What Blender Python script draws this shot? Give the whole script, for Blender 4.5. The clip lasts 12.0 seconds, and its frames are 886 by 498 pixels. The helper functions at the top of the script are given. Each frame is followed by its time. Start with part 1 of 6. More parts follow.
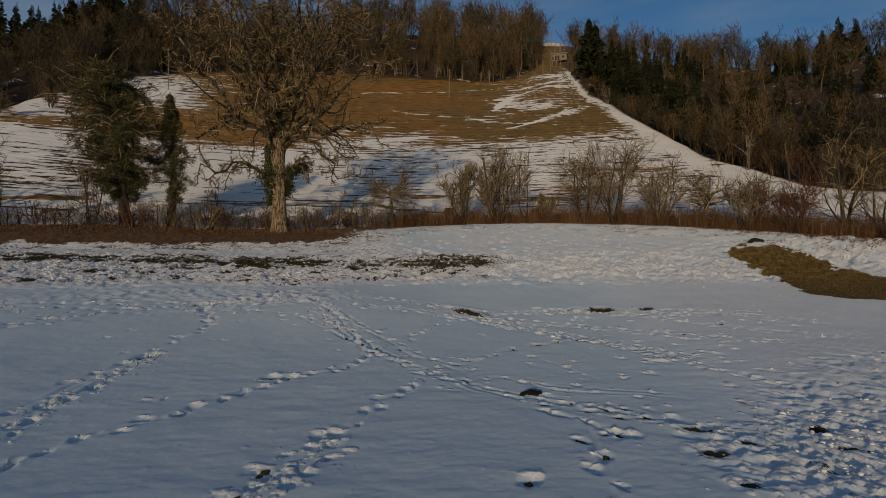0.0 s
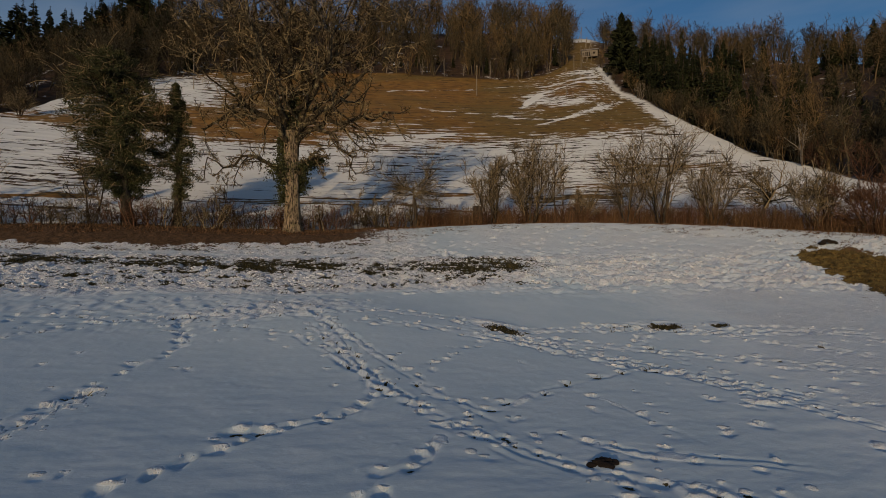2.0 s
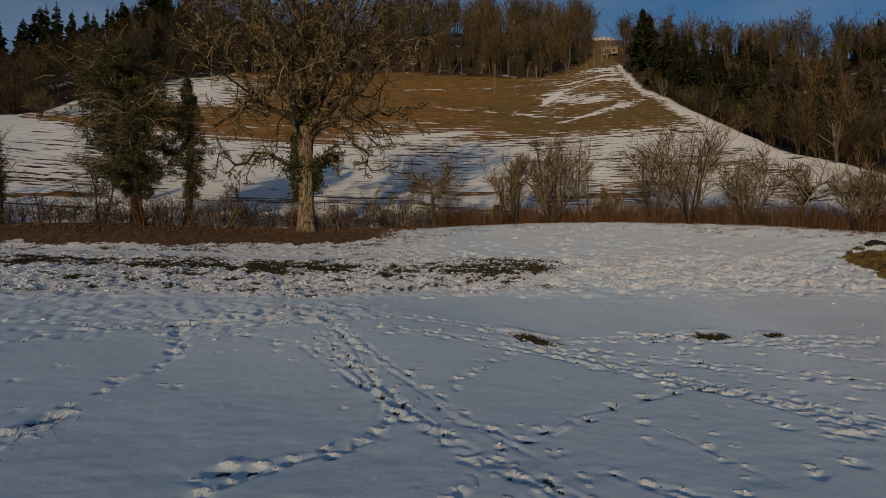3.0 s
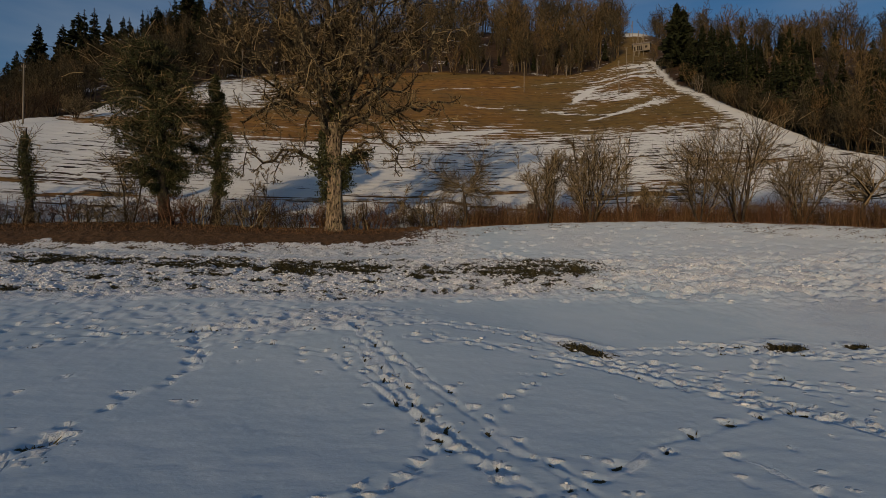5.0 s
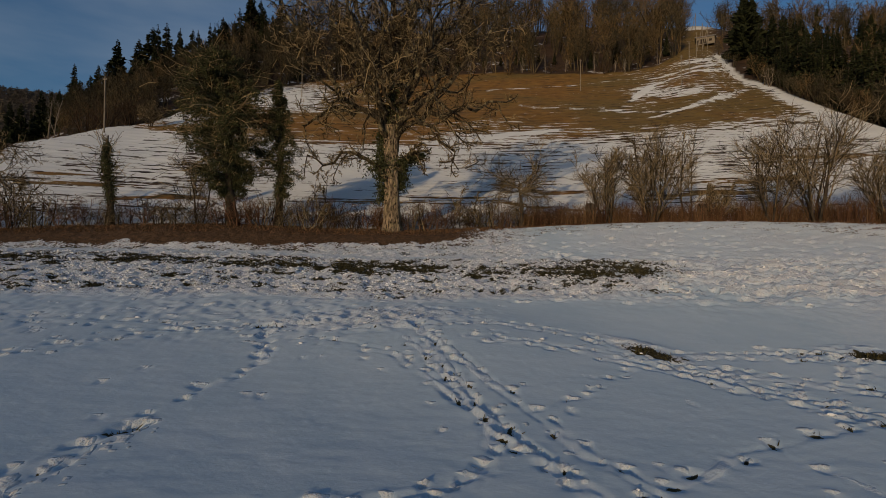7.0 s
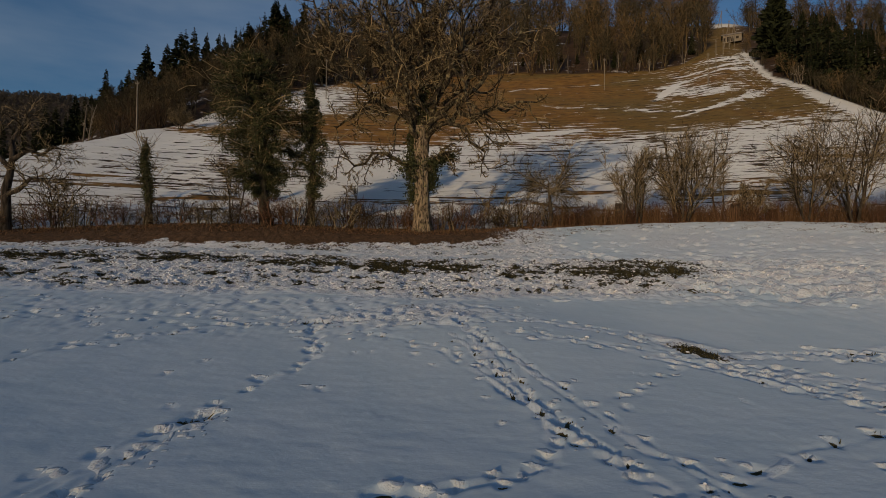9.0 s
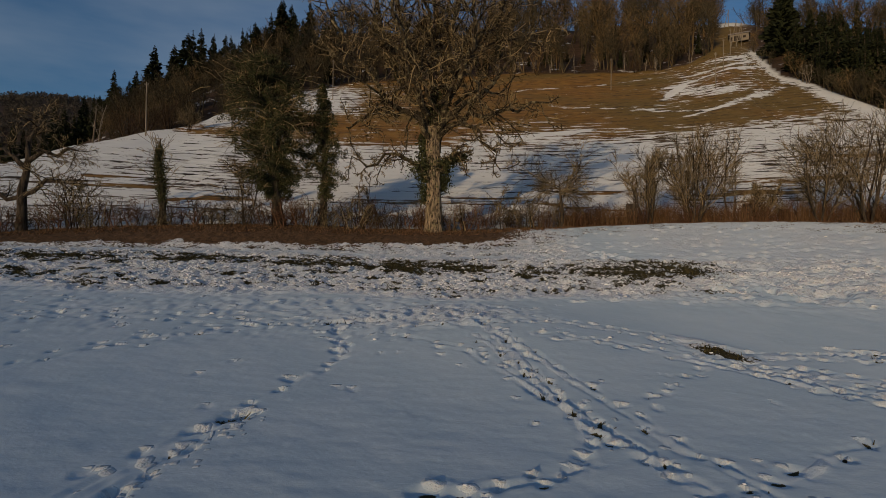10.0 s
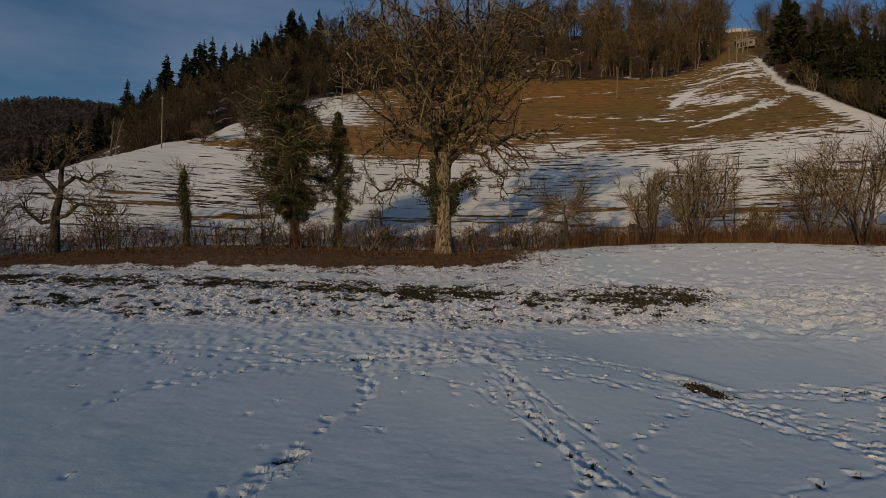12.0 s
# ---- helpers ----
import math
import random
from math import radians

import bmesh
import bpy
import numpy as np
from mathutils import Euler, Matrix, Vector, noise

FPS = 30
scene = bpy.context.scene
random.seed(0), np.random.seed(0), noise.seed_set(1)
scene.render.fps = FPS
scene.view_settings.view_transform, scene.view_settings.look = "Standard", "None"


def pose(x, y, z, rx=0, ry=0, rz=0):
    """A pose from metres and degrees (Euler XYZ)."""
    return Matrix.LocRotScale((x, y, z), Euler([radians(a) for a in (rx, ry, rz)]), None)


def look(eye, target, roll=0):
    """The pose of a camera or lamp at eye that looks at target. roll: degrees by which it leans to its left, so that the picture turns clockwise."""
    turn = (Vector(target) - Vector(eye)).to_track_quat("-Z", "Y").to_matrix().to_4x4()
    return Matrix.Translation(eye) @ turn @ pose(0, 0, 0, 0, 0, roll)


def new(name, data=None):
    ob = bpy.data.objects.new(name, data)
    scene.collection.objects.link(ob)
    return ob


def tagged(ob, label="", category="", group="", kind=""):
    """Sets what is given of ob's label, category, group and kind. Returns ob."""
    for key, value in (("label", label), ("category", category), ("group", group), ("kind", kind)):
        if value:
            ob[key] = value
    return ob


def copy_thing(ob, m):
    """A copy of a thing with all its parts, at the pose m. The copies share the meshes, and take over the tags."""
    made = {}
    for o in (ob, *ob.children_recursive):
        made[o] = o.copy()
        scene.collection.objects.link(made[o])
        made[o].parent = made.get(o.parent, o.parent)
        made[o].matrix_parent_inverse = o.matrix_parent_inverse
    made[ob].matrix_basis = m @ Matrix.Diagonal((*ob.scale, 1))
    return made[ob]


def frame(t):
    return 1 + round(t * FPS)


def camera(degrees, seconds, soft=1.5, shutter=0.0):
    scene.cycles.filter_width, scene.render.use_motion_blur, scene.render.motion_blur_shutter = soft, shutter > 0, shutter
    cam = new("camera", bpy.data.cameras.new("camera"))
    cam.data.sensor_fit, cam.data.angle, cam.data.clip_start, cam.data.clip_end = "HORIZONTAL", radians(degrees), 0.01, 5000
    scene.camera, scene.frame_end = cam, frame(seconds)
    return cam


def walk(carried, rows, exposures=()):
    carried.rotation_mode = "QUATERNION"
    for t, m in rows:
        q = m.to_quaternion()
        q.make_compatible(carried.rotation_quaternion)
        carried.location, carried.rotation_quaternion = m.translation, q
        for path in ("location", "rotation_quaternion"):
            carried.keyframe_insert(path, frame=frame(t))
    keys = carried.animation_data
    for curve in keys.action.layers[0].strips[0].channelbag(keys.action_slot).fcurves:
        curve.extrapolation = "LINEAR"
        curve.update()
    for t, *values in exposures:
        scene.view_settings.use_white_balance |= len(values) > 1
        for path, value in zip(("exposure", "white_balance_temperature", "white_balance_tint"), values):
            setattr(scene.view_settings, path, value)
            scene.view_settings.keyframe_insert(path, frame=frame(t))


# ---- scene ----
cam = camera(79.1, 12.0, soft=0.5)
PATH = [
    (0, (0.084, -0.519, 2.614), (0.614, 1.41, 2.634), -0.3),
    (0.5, (0.363, 0.394, 2.654), (0.875, 2.327, 2.674), -0.3),
    (1, (0.594, 1.317, 2.677), (1.093, 3.254, 2.698), -0.2),
    (1.5, (0.794, 2.203, 2.691), (1.262, 4.147, 2.713), -0.2),
    (2, (0.974, 3.062, 2.703), (1.408, 5.014, 2.727), -0.1),
    (2.5, (1.096, 3.89, 2.718), (1.498, 5.849, 2.743), -0.05),
    (3, (1.14, 4.628, 2.732), (1.513, 6.593, 2.758), 0.0),
    (5, (1.03, 6.058, 2.729), (1.305, 8.039, 2.757), 0.15),
    (5.5, (0.995, 6.197, 2.706), (1.217, 8.185, 2.737), 0.2),
    (6, (0.947, 6.231, 2.688), (1.114, 8.224, 2.72), 0.25),
    (6.5, (0.917, 6.217, 2.673), (1.032, 8.213, 2.706), 0.3),
    (7, (0.878, 6.153, 2.663), (0.955, 8.152, 2.696), 0.35),
    (9, (0.252, 5.994, 2.587), (0.255, 7.994, 2.623), 0.5),
    (9.5, (0.001, 5.981, 2.578), (-0.005, 7.98, 2.614), 0.5),
    (10, (-0.207, 5.925, 2.605), (-0.221, 7.924, 2.641), 0.5),
    (10.5, (-0.337, 5.759, 2.819), (-0.358, 7.758, 2.857), 0.55),
    (11, (-0.401, 5.422, 3.122), (-0.428, 7.422, 3.162), 0.6),
    (11.5, (-0.427, 4.913, 3.445), (-0.46, 6.913, 3.487), 0.6),
    (12, (-0.415, 4.276, 3.825), (-0.453, 6.276, 3.867), 0.6),
]
walk(cam, [(t, look(eye, target, roll)) for t, eye, target, roll in PATH], [(0.0, -1.01, 5730, 7), (12.0, -1.01, 5730, 7)])

# ---- light: a low winter sun behind the camera and a clear sky ----
SUN_HEADING, SUN_HEIGHT = 28.0, 6.1      # degrees: where the light travels to, clockwise from +y; above the horizon
world = bpy.data.worlds.new("sky")
scene.world = world
world.use_nodes = True
wn = world.node_tree
sky_tex = wn.nodes.new("ShaderNodeTexSky")
sky_tex.sky_type, sky_tex.sun_disc = "NISHITA", False
sky_tex.sun_elevation, sky_tex.sun_rotation = radians(SUN_HEIGHT), radians(180 + SUN_HEADING)
sky_tex.altitude, sky_tex.air_density, sky_tex.dust_density, sky_tex.ozone_density = 500, 1.0, 1.0, 3.0
# thin veils of cirrus
veil_map, veil = wn.nodes.new("ShaderNodeMapping"), wn.nodes.new("ShaderNodeTexNoise")
wn.links.new(wn.nodes.new("ShaderNodeTexCoord").outputs["Generated"], veil_map.inputs[0])
veil_map.inputs["Scale"].default_value, veil_map.inputs["Rotation"].default_value = (1.6, 1.6, 7.0), (0.25, 0.1, 0)
wn.links.new(veil_map.outputs[0], veil.inputs["Vector"])
veil.inputs["Scale"].default_value, veil.inputs["Detail"].default_value, veil.inputs["Roughness"].default_value = 1.3, 5, 0.55
veil_ramp, veil_mix = wn.nodes.new("ShaderNodeValToRGB"), wn.nodes.new("ShaderNodeMix")
veil_ramp.color_ramp.elements[0].position, veil_ramp.color_ramp.elements[1].position = 0.36, 0.72
veil_ramp.color_ramp.elements[1].color = (0.45, 0.45, 0.45, 1)
veil_mix.data_type = "RGBA"
wn.links.new(veil.outputs[0], veil_ramp.inputs[0]), wn.links.new(veil_ramp.outputs[0], veil_mix.inputs[0])
wn.links.new(sky_tex.outputs[0], veil_mix.inputs[6])
veil_mix.inputs[7].default_value = (3.0, 3.2, 3.5, 1)
wn.links.new(veil_mix.outputs[2], wn.nodes["Background"].inputs[0])
wn.nodes["Background"].inputs[1].default_value = 0.163
sun = new("sun", bpy.data.lights.new("sun", "SUN"))
sun.data.energy, sun.data.angle, sun.data.color = 3.5, radians(0.7), (1.0, 0.67, 0.345)
sh, se = radians(SUN_HEADING), radians(SUN_HEIGHT)
SUN_WAY = Vector((math.sin(sh) * math.cos(se), math.cos(sh) * math.cos(se), -math.sin(se)))
sun.matrix_world = look((0, 0, 60), Vector((0, 0, 60)) + SUN_WAY)
tagged(sun, "low winter sun", "sun", kind="structure")


# ---- materials ----
class Nodes:
    """A short way of writing a node material."""
    def __init__(self, name, rough=0.8, spec=0.3, metal=0.0):
        self.mat = bpy.data.materials.new(name)
        self.mat.use_nodes = True
        self.tree = self.mat.node_tree
        self.bsdf = self.tree.nodes["Principled BSDF"]
        self.put("Roughness", rough), self.put("Specular IOR Level", spec), self.put("Metallic", metal), self.put("Diffuse Roughness", 0.55)
        self.place = self.tree.nodes.new("ShaderNodeTexCoord")
        self.geo = self.tree.nodes.new("ShaderNodeNewGeometry")

    def put(self, key, value):
        self.set(self.bsdf.inputs[key], value)

    def set(self, socket, value):
        if isinstance(value, bpy.types.NodeSocket):
            self.tree.links.new(value, socket)
        elif isinstance(value, tuple) and len(value) == 3 and socket.type == "RGBA":
            socket.default_value = (*value, 1)
        else:
            socket.default_value = value

    def where(self, scale=(1, 1, 1), world=True, turn=(0, 0, 0)):
        m = self.tree.nodes.new("ShaderNodeMapping")
        self.set(m.inputs[0], self.geo.outputs["Position"] if world else self.place.outputs["Object"])
        m.inputs["Scale"].default_value, m.inputs["Rotation"].default_value = scale, turn
        return m.outputs[0]

    def noise(self, scale, detail=4, rough=0.55, vec=None, distort=0.0):
        n = self.tree.nodes.new("ShaderNodeTexNoise")
        n.inputs["Scale"].default_value, n.inputs["Detail"].default_value = scale, detail
        n.inputs["Roughness"].default_value, n.inputs["Distortion"].default_value = rough, distort
        self.set(n.inputs["Vector"], vec if vec else self.where())
        return n.outputs[0]

    def ramp(self, fac, *stops):
        r = self.tree.nodes.new("ShaderNodeValToRGB")
        while len(r.color_ramp.elements) < len(stops):
            r.color_ramp.elements.new(0.5)
        for el, (p, c) in zip(r.color_ramp.elements, stops):
            el.position, el.color = p, (*c, 1) if isinstance(c, tuple) else (c, c, c, 1)
        self.set(r.inputs[0], fac)
        return r.outputs[0]

    def mix(self, fac, a, b, kind="MIX"):
        m = self.tree.nodes.new("ShaderNodeMix")
        m.data_type, m.blend_type = "RGBA", kind
        self.set(m.inputs[0], fac), self.set(m.inputs[6], a), self.set(m.inputs[7], b)
        return m.outputs[2]

    def math(self, op, a, b=0.0, clamp=False):
        m = self.tree.nodes.new("ShaderNodeMath")
        m.operation, m.use_clamp = op, clamp
        self.set(m.inputs[0], a), self.set(m.inputs[1], b)
        return m.outputs[0]

    def attr(self, name):
        a = self.tree.nodes.new("ShaderNodeAttribute")
        a.attribute_name = name
        return a.outputs["Fac"]

    def island(self):
        return self.geo.outputs["Random Per Island"]

    def own(self):
        return self.tree.nodes.new("ShaderNodeObjectInfo").outputs["Random"]

    def bump(self, height, strength=0.5, distance=0.05):
        b = self.tree.nodes.new("ShaderNodeBump")
        b.inputs["Strength"].default_value, b.inputs["Distance"].default_value = strength, distance
        self.set(b.inputs["Height"], height)
        self.put("Normal", b.outputs[0])


def snow_and_turf():
    n = Nodes("meadow_snow_and_turf", 0.62, 0.25)
    grain = n.noise(7.0, 6, 0.62, n.where((1, 1.8, 1)))
    fine = n.noise(60.0, 3, 0.6)
    # an icy, half-thawed crust, tinted blue to paint in its sky-lit shade, and the loose white snow that hooves have
    # broken out of it
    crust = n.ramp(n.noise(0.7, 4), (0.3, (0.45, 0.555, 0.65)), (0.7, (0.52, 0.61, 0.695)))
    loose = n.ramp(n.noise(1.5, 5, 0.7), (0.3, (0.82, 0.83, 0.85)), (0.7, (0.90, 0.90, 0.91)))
    white = n.mix(n.ramp(n.math("ADD", n.attr("tread_and_sun"), n.math("MULTIPLY", n.math("SUBTRACT", n.noise(5.0, 5, 0.7), 0.5), 0.5)), (0.15, 0.0), (0.85, 1.0)), crust, loose)
    turf = n.ramp(n.noise(3.0, 6, 0.7), (0.3, (0.022, 0.020, 0.009)), (0.5, (0.052, 0.044, 0.018)), (0.72, (0.11, 0.085, 0.034)))
    dry = n.ramp(n.noise(2.0, 6, 0.7), (0.3, (0.05, 0.036, 0.012)), (0.5, (0.15, 0.105, 0.030)), (0.72, (0.27, 0.19, 0.056)))
    turf = n.mix(n.attr("dry"), turf, dry)
    edge = n.math("ADD", n.attr("bare"), n.math("MULTIPLY", n.math("SUBTRACT", n.noise(7.0, 6, 0.75), 0.5), 1.5))
    fac = n.ramp(edge, (0.46, 0.0), (0.56, 1.0))
    earth = n.ramp(n.noise(5.0, 6, 0.7), (0.3, (0.04, 0.026, 0.015)), (0.7, (0.17, 0.098, 0.05)))
    turf = n.mix(n.attr("bank"), turf, earth)
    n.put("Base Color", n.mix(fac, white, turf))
    # snow lets some of the light wander inside
    n.put("Subsurface Weight", n.mix(fac, (0.35, 0.35, 0.35), (0.0, 0.0, 0.0)))
    n.put("Subsurface Scale", 0.07), n.put("Subsurface Radius", (0.8, 0.95, 1.1))
    n.put("Roughness", n.mix(fac, (0.6, 0.6, 0.6), (0.95, 0.95, 0.95)))
    rough_snow = n.math("MULTIPLY", n.noise(5.0, 6, 0.72, n.where((1, 1.7, 1))), n.ramp(n.attr("tread_and_sun"), (0.3, (0.0, 0.0, 0.0)), (0.85, (4.0, 4.0, 4.0))))
    n.bump(n.math("ADD", rough_snow, n.math("ADD", n.math("MULTIPLY", grain, 0.13), n.math("MULTIPLY", fine, 0.008))), 0.8, 0.06)
    return n.mat


def hill_cover():
    n = Nodes("hillside_snow_and_dry_grass", 0.75, 0.2)
    # streaks of thawed ground run along the contours, like cattle paths
    sep, lay = n.tree.nodes.new("ShaderNodeSeparateXYZ"), n.tree.nodes.new("ShaderNodeCombineXYZ")
    n.set(sep.inputs[0], n.geo.outputs["Position"])
    level = n.attr("level")
    n.set(lay.inputs[0], sep.outputs[0]), n.set(lay.inputs[1], sep.outputs[1]), n.set(lay.inputs[2], level)

    def along(scale):
        m = n.tree.nodes.new("ShaderNodeMapping")
        n.set(m.inputs[0], lay.outputs[0])
        m.inputs["Scale"].default_value = scale
        return m.outputs[0]

    streak = n.noise(1.0, 5, 0.62, along((0.06, 0.06, 1.1)), 0.4)
    thin = n.noise(1.0, 5, 0.68, along((0.30, 0.30, 3.9)), 0.3)
    broad = n.noise(0.045, 4, 0.6)
    score = n.math("ADD", n.attr("thaw"), n.math("MULTIPLY", n.math("SUBTRACT", streak, 0.5), 1.1))
    lined = n.ramp(n.attr("thaw"), (0.12, (0.34, 0.34, 0.34)), (0.42, (1.0, 1.0, 1.0)))
    score = n.math("ADD", score, n.math("MULTIPLY", n.math("MULTIPLY", n.math("SUBTRACT", thin, 0.5), 3.4), lined))
    score = n.math("ADD", score, n.math("MULTIPLY", n.math("SUBTRACT", broad, 0.5), 0.8))
    score = n.math("ADD", score, n.math("MULTIPLY", n.math("SUBTRACT", n.noise(1.1, 6, 0.78), 0.5), 0.8))
    dash = n.ramp(n.noise(1.0, 4, 0.6, along((0.17, 0.17, 3.6)), 0.3), (0.58, 0.0), (0.64, 0.6))
    score = n.math("ADD", score, n.math("MULTIPLY", dash, n.ramp(n.noise(0.05, 3), (0.45, 0.0), (0.6, 1.0))))
    # the cattle have trodden level ledges, one above the other
    ledge = n.math("SINE", n.math("ADD", n.math("MULTIPLY", level, 10.5), n.math("MULTIPLY", n.noise(0.045, 3), 12.0)))
    score = n.math("ADD", score, n.math("MULTIPLY", n.math("MULTIPLY", ledge, 0.14), lined))
    fac = n.ramp(score, (0.492, 0.0), (0.512, 1.0))
    white = n.ramp(n.noise(0.2, 4), (0.3, (0.64, 0.65, 0.65)), (0.7, (0.73, 0.735, 0.73)))
    grass = n.ramp(n.noise(0.9, 6, 0.7, along((0.35, 0.35, 1.2))), (0.28, (0.090, 0.046, 0.010)), (0.5, (0.205, 0.105, 0.020)), (0.75, (0.33, 0.185, 0.042)))
    moist = n.math("MULTIPLY", n.math("SUBTRACT", sep.outputs[0], 15.0), 0.003, True)
    green = n.ramp(n.math("ADD", n.noise(0.035, 4), moist), (0.44, 0.0), (0.68, 0.75))
    grass = n.mix(green, grass, n.ramp(n.noise(1.3, 5, 0.7), (0.3, (0.07, 0.052, 0.014)), (0.7, (0.19, 0.14, 0.04))))
    # trodden earth on the ledges, its dark lines painting the shade they hold
    path = n.ramp(n.math("ADD", n.math("MULTIPLY", ledge, 0.22), n.math("MULTIPLY", n.math("SUBTRACT", thin, 0.5), 3.6)), (0.30, 0.0), (0.48, 0.85))
    grass = n.mix(path, grass, (0.045, 0.026, 0.009))
    wet = n.ramp(n.attr("thaw"), (0.25, (0.25, 0.25, 0.25)), (0.6, (1.0, 1.0, 1.0)))
    grass = n.mix(1.0, grass, wet, "MULTIPLY")
    litter = n.ramp(n.noise(0.5, 5, 0.7), (0.3, (0.025, 0.016, 0.01)), (0.7, (0.075, 0.045, 0.024)))
    litter = n.mix(n.math("MULTIPLY", n.ramp(n.noise(0.16, 5, 0.75), (0.60, 0.0), (0.65, 0.8)), n.math("SUBTRACT", 1.0, n.attr("far"))), litter, (0.7, 0.72, 0.76))
    # near ground repeats the meadow's blue, painting sky-lit shade on the snow
    skylit_crust = n.ramp(n.noise(0.7, 4), (0.3, (0.45, 0.555, 0.65)), (0.7, (0.52, 0.61, 0.695)))
    n.put("Base Color", n.mix(n.attr("near"), n.mix(n.attr("wood"), n.mix(fac, white, grass), litter), skylit_crust))
    n.bump(n.math("ADD", n.math("ADD", streak, n.math("MULTIPLY", ledge, 0.3)), n.math("MULTIPLY", n.noise(2.0, 5, 0.7), 1.0)), 0.32, 0.3)
    return n.mat


def bark(name, dark, light, lichen=None, scale=1.0):
    n = Nodes(name, 0.9, 0.15)
    ridged = n.noise(6 * scale, 6, 0.65, n.where((1, 1, 0.22)), 0.4)
    col = n.ramp(ridged, (0.40, dark), (0.60, light))
    if lichen:
        col = n.mix(n.ramp(n.noise(2.2 * scale, 5, 0.7), (0.53, 0.0), (0.62, 0.85)), col, lichen)
    n.put("Base Color", col)
    n.bump(ridged, 0.9, 0.06)
    return n.mat


def twigs(name, dark, light, own=False):
    n = Nodes(name, 0.9, 0.12)
    col = n.ramp(n.island(), (0.25, dark), (1.0, tuple(1.2 * c for c in light)))
    if own:
        tone = n.ramp(n.own(), (0.0, (0.7, 0.7, 0.72)), (1.0, (1.25, 1.12, 1.0)))
        col = n.mix(1.0, col, tone, "MULTIPLY")
    n.put("Base Color", col)
    return n.mat


def leaves(name, dark, light, rough=0.55, own=False):
    n = Nodes(name, rough, 0.1)
    col = n.ramp(n.island(), (0.0, dark), (0.7, light), (1.0, tuple(1.35 * c for c in light)))
    if own:
        tone = n.ramp(n.own(), (0.0, (0.65, 0.7, 0.75)), (1.0, (1.2, 1.15, 1.0)))
        col = n.mix(1.0, col, tone, "MULTIPLY")
    n.put("Base Color", col)
    return n.mat


def plain(name, dark, light, rough=0.8, scale=8.0, metal=0.0, stretch=(1, 1, 1)):
    n = Nodes(name, rough, 0.3, metal)
    f = n.noise(scale, 6, 0.65, n.where(stretch))
    n.put("Base Color", n.ramp(f, (0.3, dark), (0.7, light)))
    n.bump(f, 0.4, 0.02)
    return n.mat


M_MEADOW, M_HILL = snow_and_turf(), hill_cover()
M_BARK = bark("rough_grey_brown_bark", (0.02, 0.014, 0.010), (0.44, 0.33, 0.21), (0.30, 0.25, 0.13), 2.0)
M_BARK_DARK = bark("dark_damp_bark", (0.03, 0.024, 0.018), (0.11, 0.085, 0.06))
# near-black and bright twigs at random imitate unlit and sunlit ones
M_TWIG = twigs("lichened_sunlit_twigs", (0.025, 0.018, 0.010), (0.40, 0.30, 0.15))
M_TWIG_GREY = twigs("grey_brown_twigs", (0.028, 0.021, 0.012), (0.36, 0.275, 0.150))
M_TWIG_RED = twigs("reddish_brown_twigs", (0.075, 0.038, 0.022), (0.21, 0.115, 0.065))
M_REED = twigs("dry_russet_stalks", (0.10, 0.056, 0.027), (0.29, 0.175, 0.088))
M_WOODS = twigs("bare_wood_branches", (0.03, 0.021, 0.013), (0.115, 0.08, 0.046), True)


def wood_mass():
    """Bare crowns, from grey-brown to russet, tree by tree."""
    n = Nodes("bare_wood_crowns", 0.9, 0.1)
    tone = n.ramp(n.attr("tone"), (0.0, (0.050, 0.045, 0.031)), (0.4, (0.092, 0.077, 0.047)), (0.75, (0.120, 0.090, 0.048)), (1.0, (0.155, 0.108, 0.050)))
    n.put("Base Color", n.mix(1.0, tone, n.ramp(n.island(), (0.0, (0.3, 0.3, 0.3)), (1.0, (1.8, 1.7, 1.55))), "MULTIPLY"))
    return n.mat


M_WOODMASS = wood_mass()
M_BIRCH = twigs("pale_birch_bark", (0.17, 0.14, 0.105), (0.34, 0.29, 0.22))
M_IVY = leaves("dark_ivy_leaves", (0.016, 0.019, 0.008), (0.095, 0.095, 0.040), 0.7)
M_FIR = leaves("dark_fir_needles", (0.010, 0.014, 0.008), (0.034, 0.039, 0.018), 0.8, True)
# pale, even grey-brown paints the distance haze into the far crowns
M_FAR = leaves("distant_hazed_crowns", (0.078, 0.069, 0.058), (0.092, 0.080, 0.066), 1.0)
M_LEAF_DRY = leaves("dry_brown_leaves", (0.07, 0.03, 0.015), (0.2, 0.1, 0.045), 0.8)
M_DRYGRASS = twigs("dry_grass_blades", (0.06, 0.036, 0.012), (0.24, 0.155, 0.05))
M_LITTER = leaves("dark_leaf_litter", (0.045, 0.028, 0.015), (0.20, 0.115, 0.058), 0.85)
M_TURF = twigs("winter_grass_blades", (0.02, 0.019, 0.008), (0.10, 0.084, 0.032))
M_LIMB = bark("lichened_limb_bark", (0.012, 0.009, 0.006), (0.10, 0.075, 0.043), (0.32, 0.26, 0.14), 1.6)
M_POST = plain("weathered_pole_wood", (0.16, 0.13, 0.09), (0.36, 0.31, 0.24), 0.85, 7, 0, (1, 1, 0.15))
M_CLOD = plain("loose_snow", (0.80, 0.81, 0.83), (0.90, 0.90, 0.91), 0.65, 14)
M_DUNG = plain("damp_dung", (0.006, 0.004, 0.003), (0.020, 0.013, 0.009), 0.9, 30)
M_DIRT = plain("dark_earth", (0.010, 0.008, 0.006), (0.04, 0.028, 0.018), 0.95, 9)


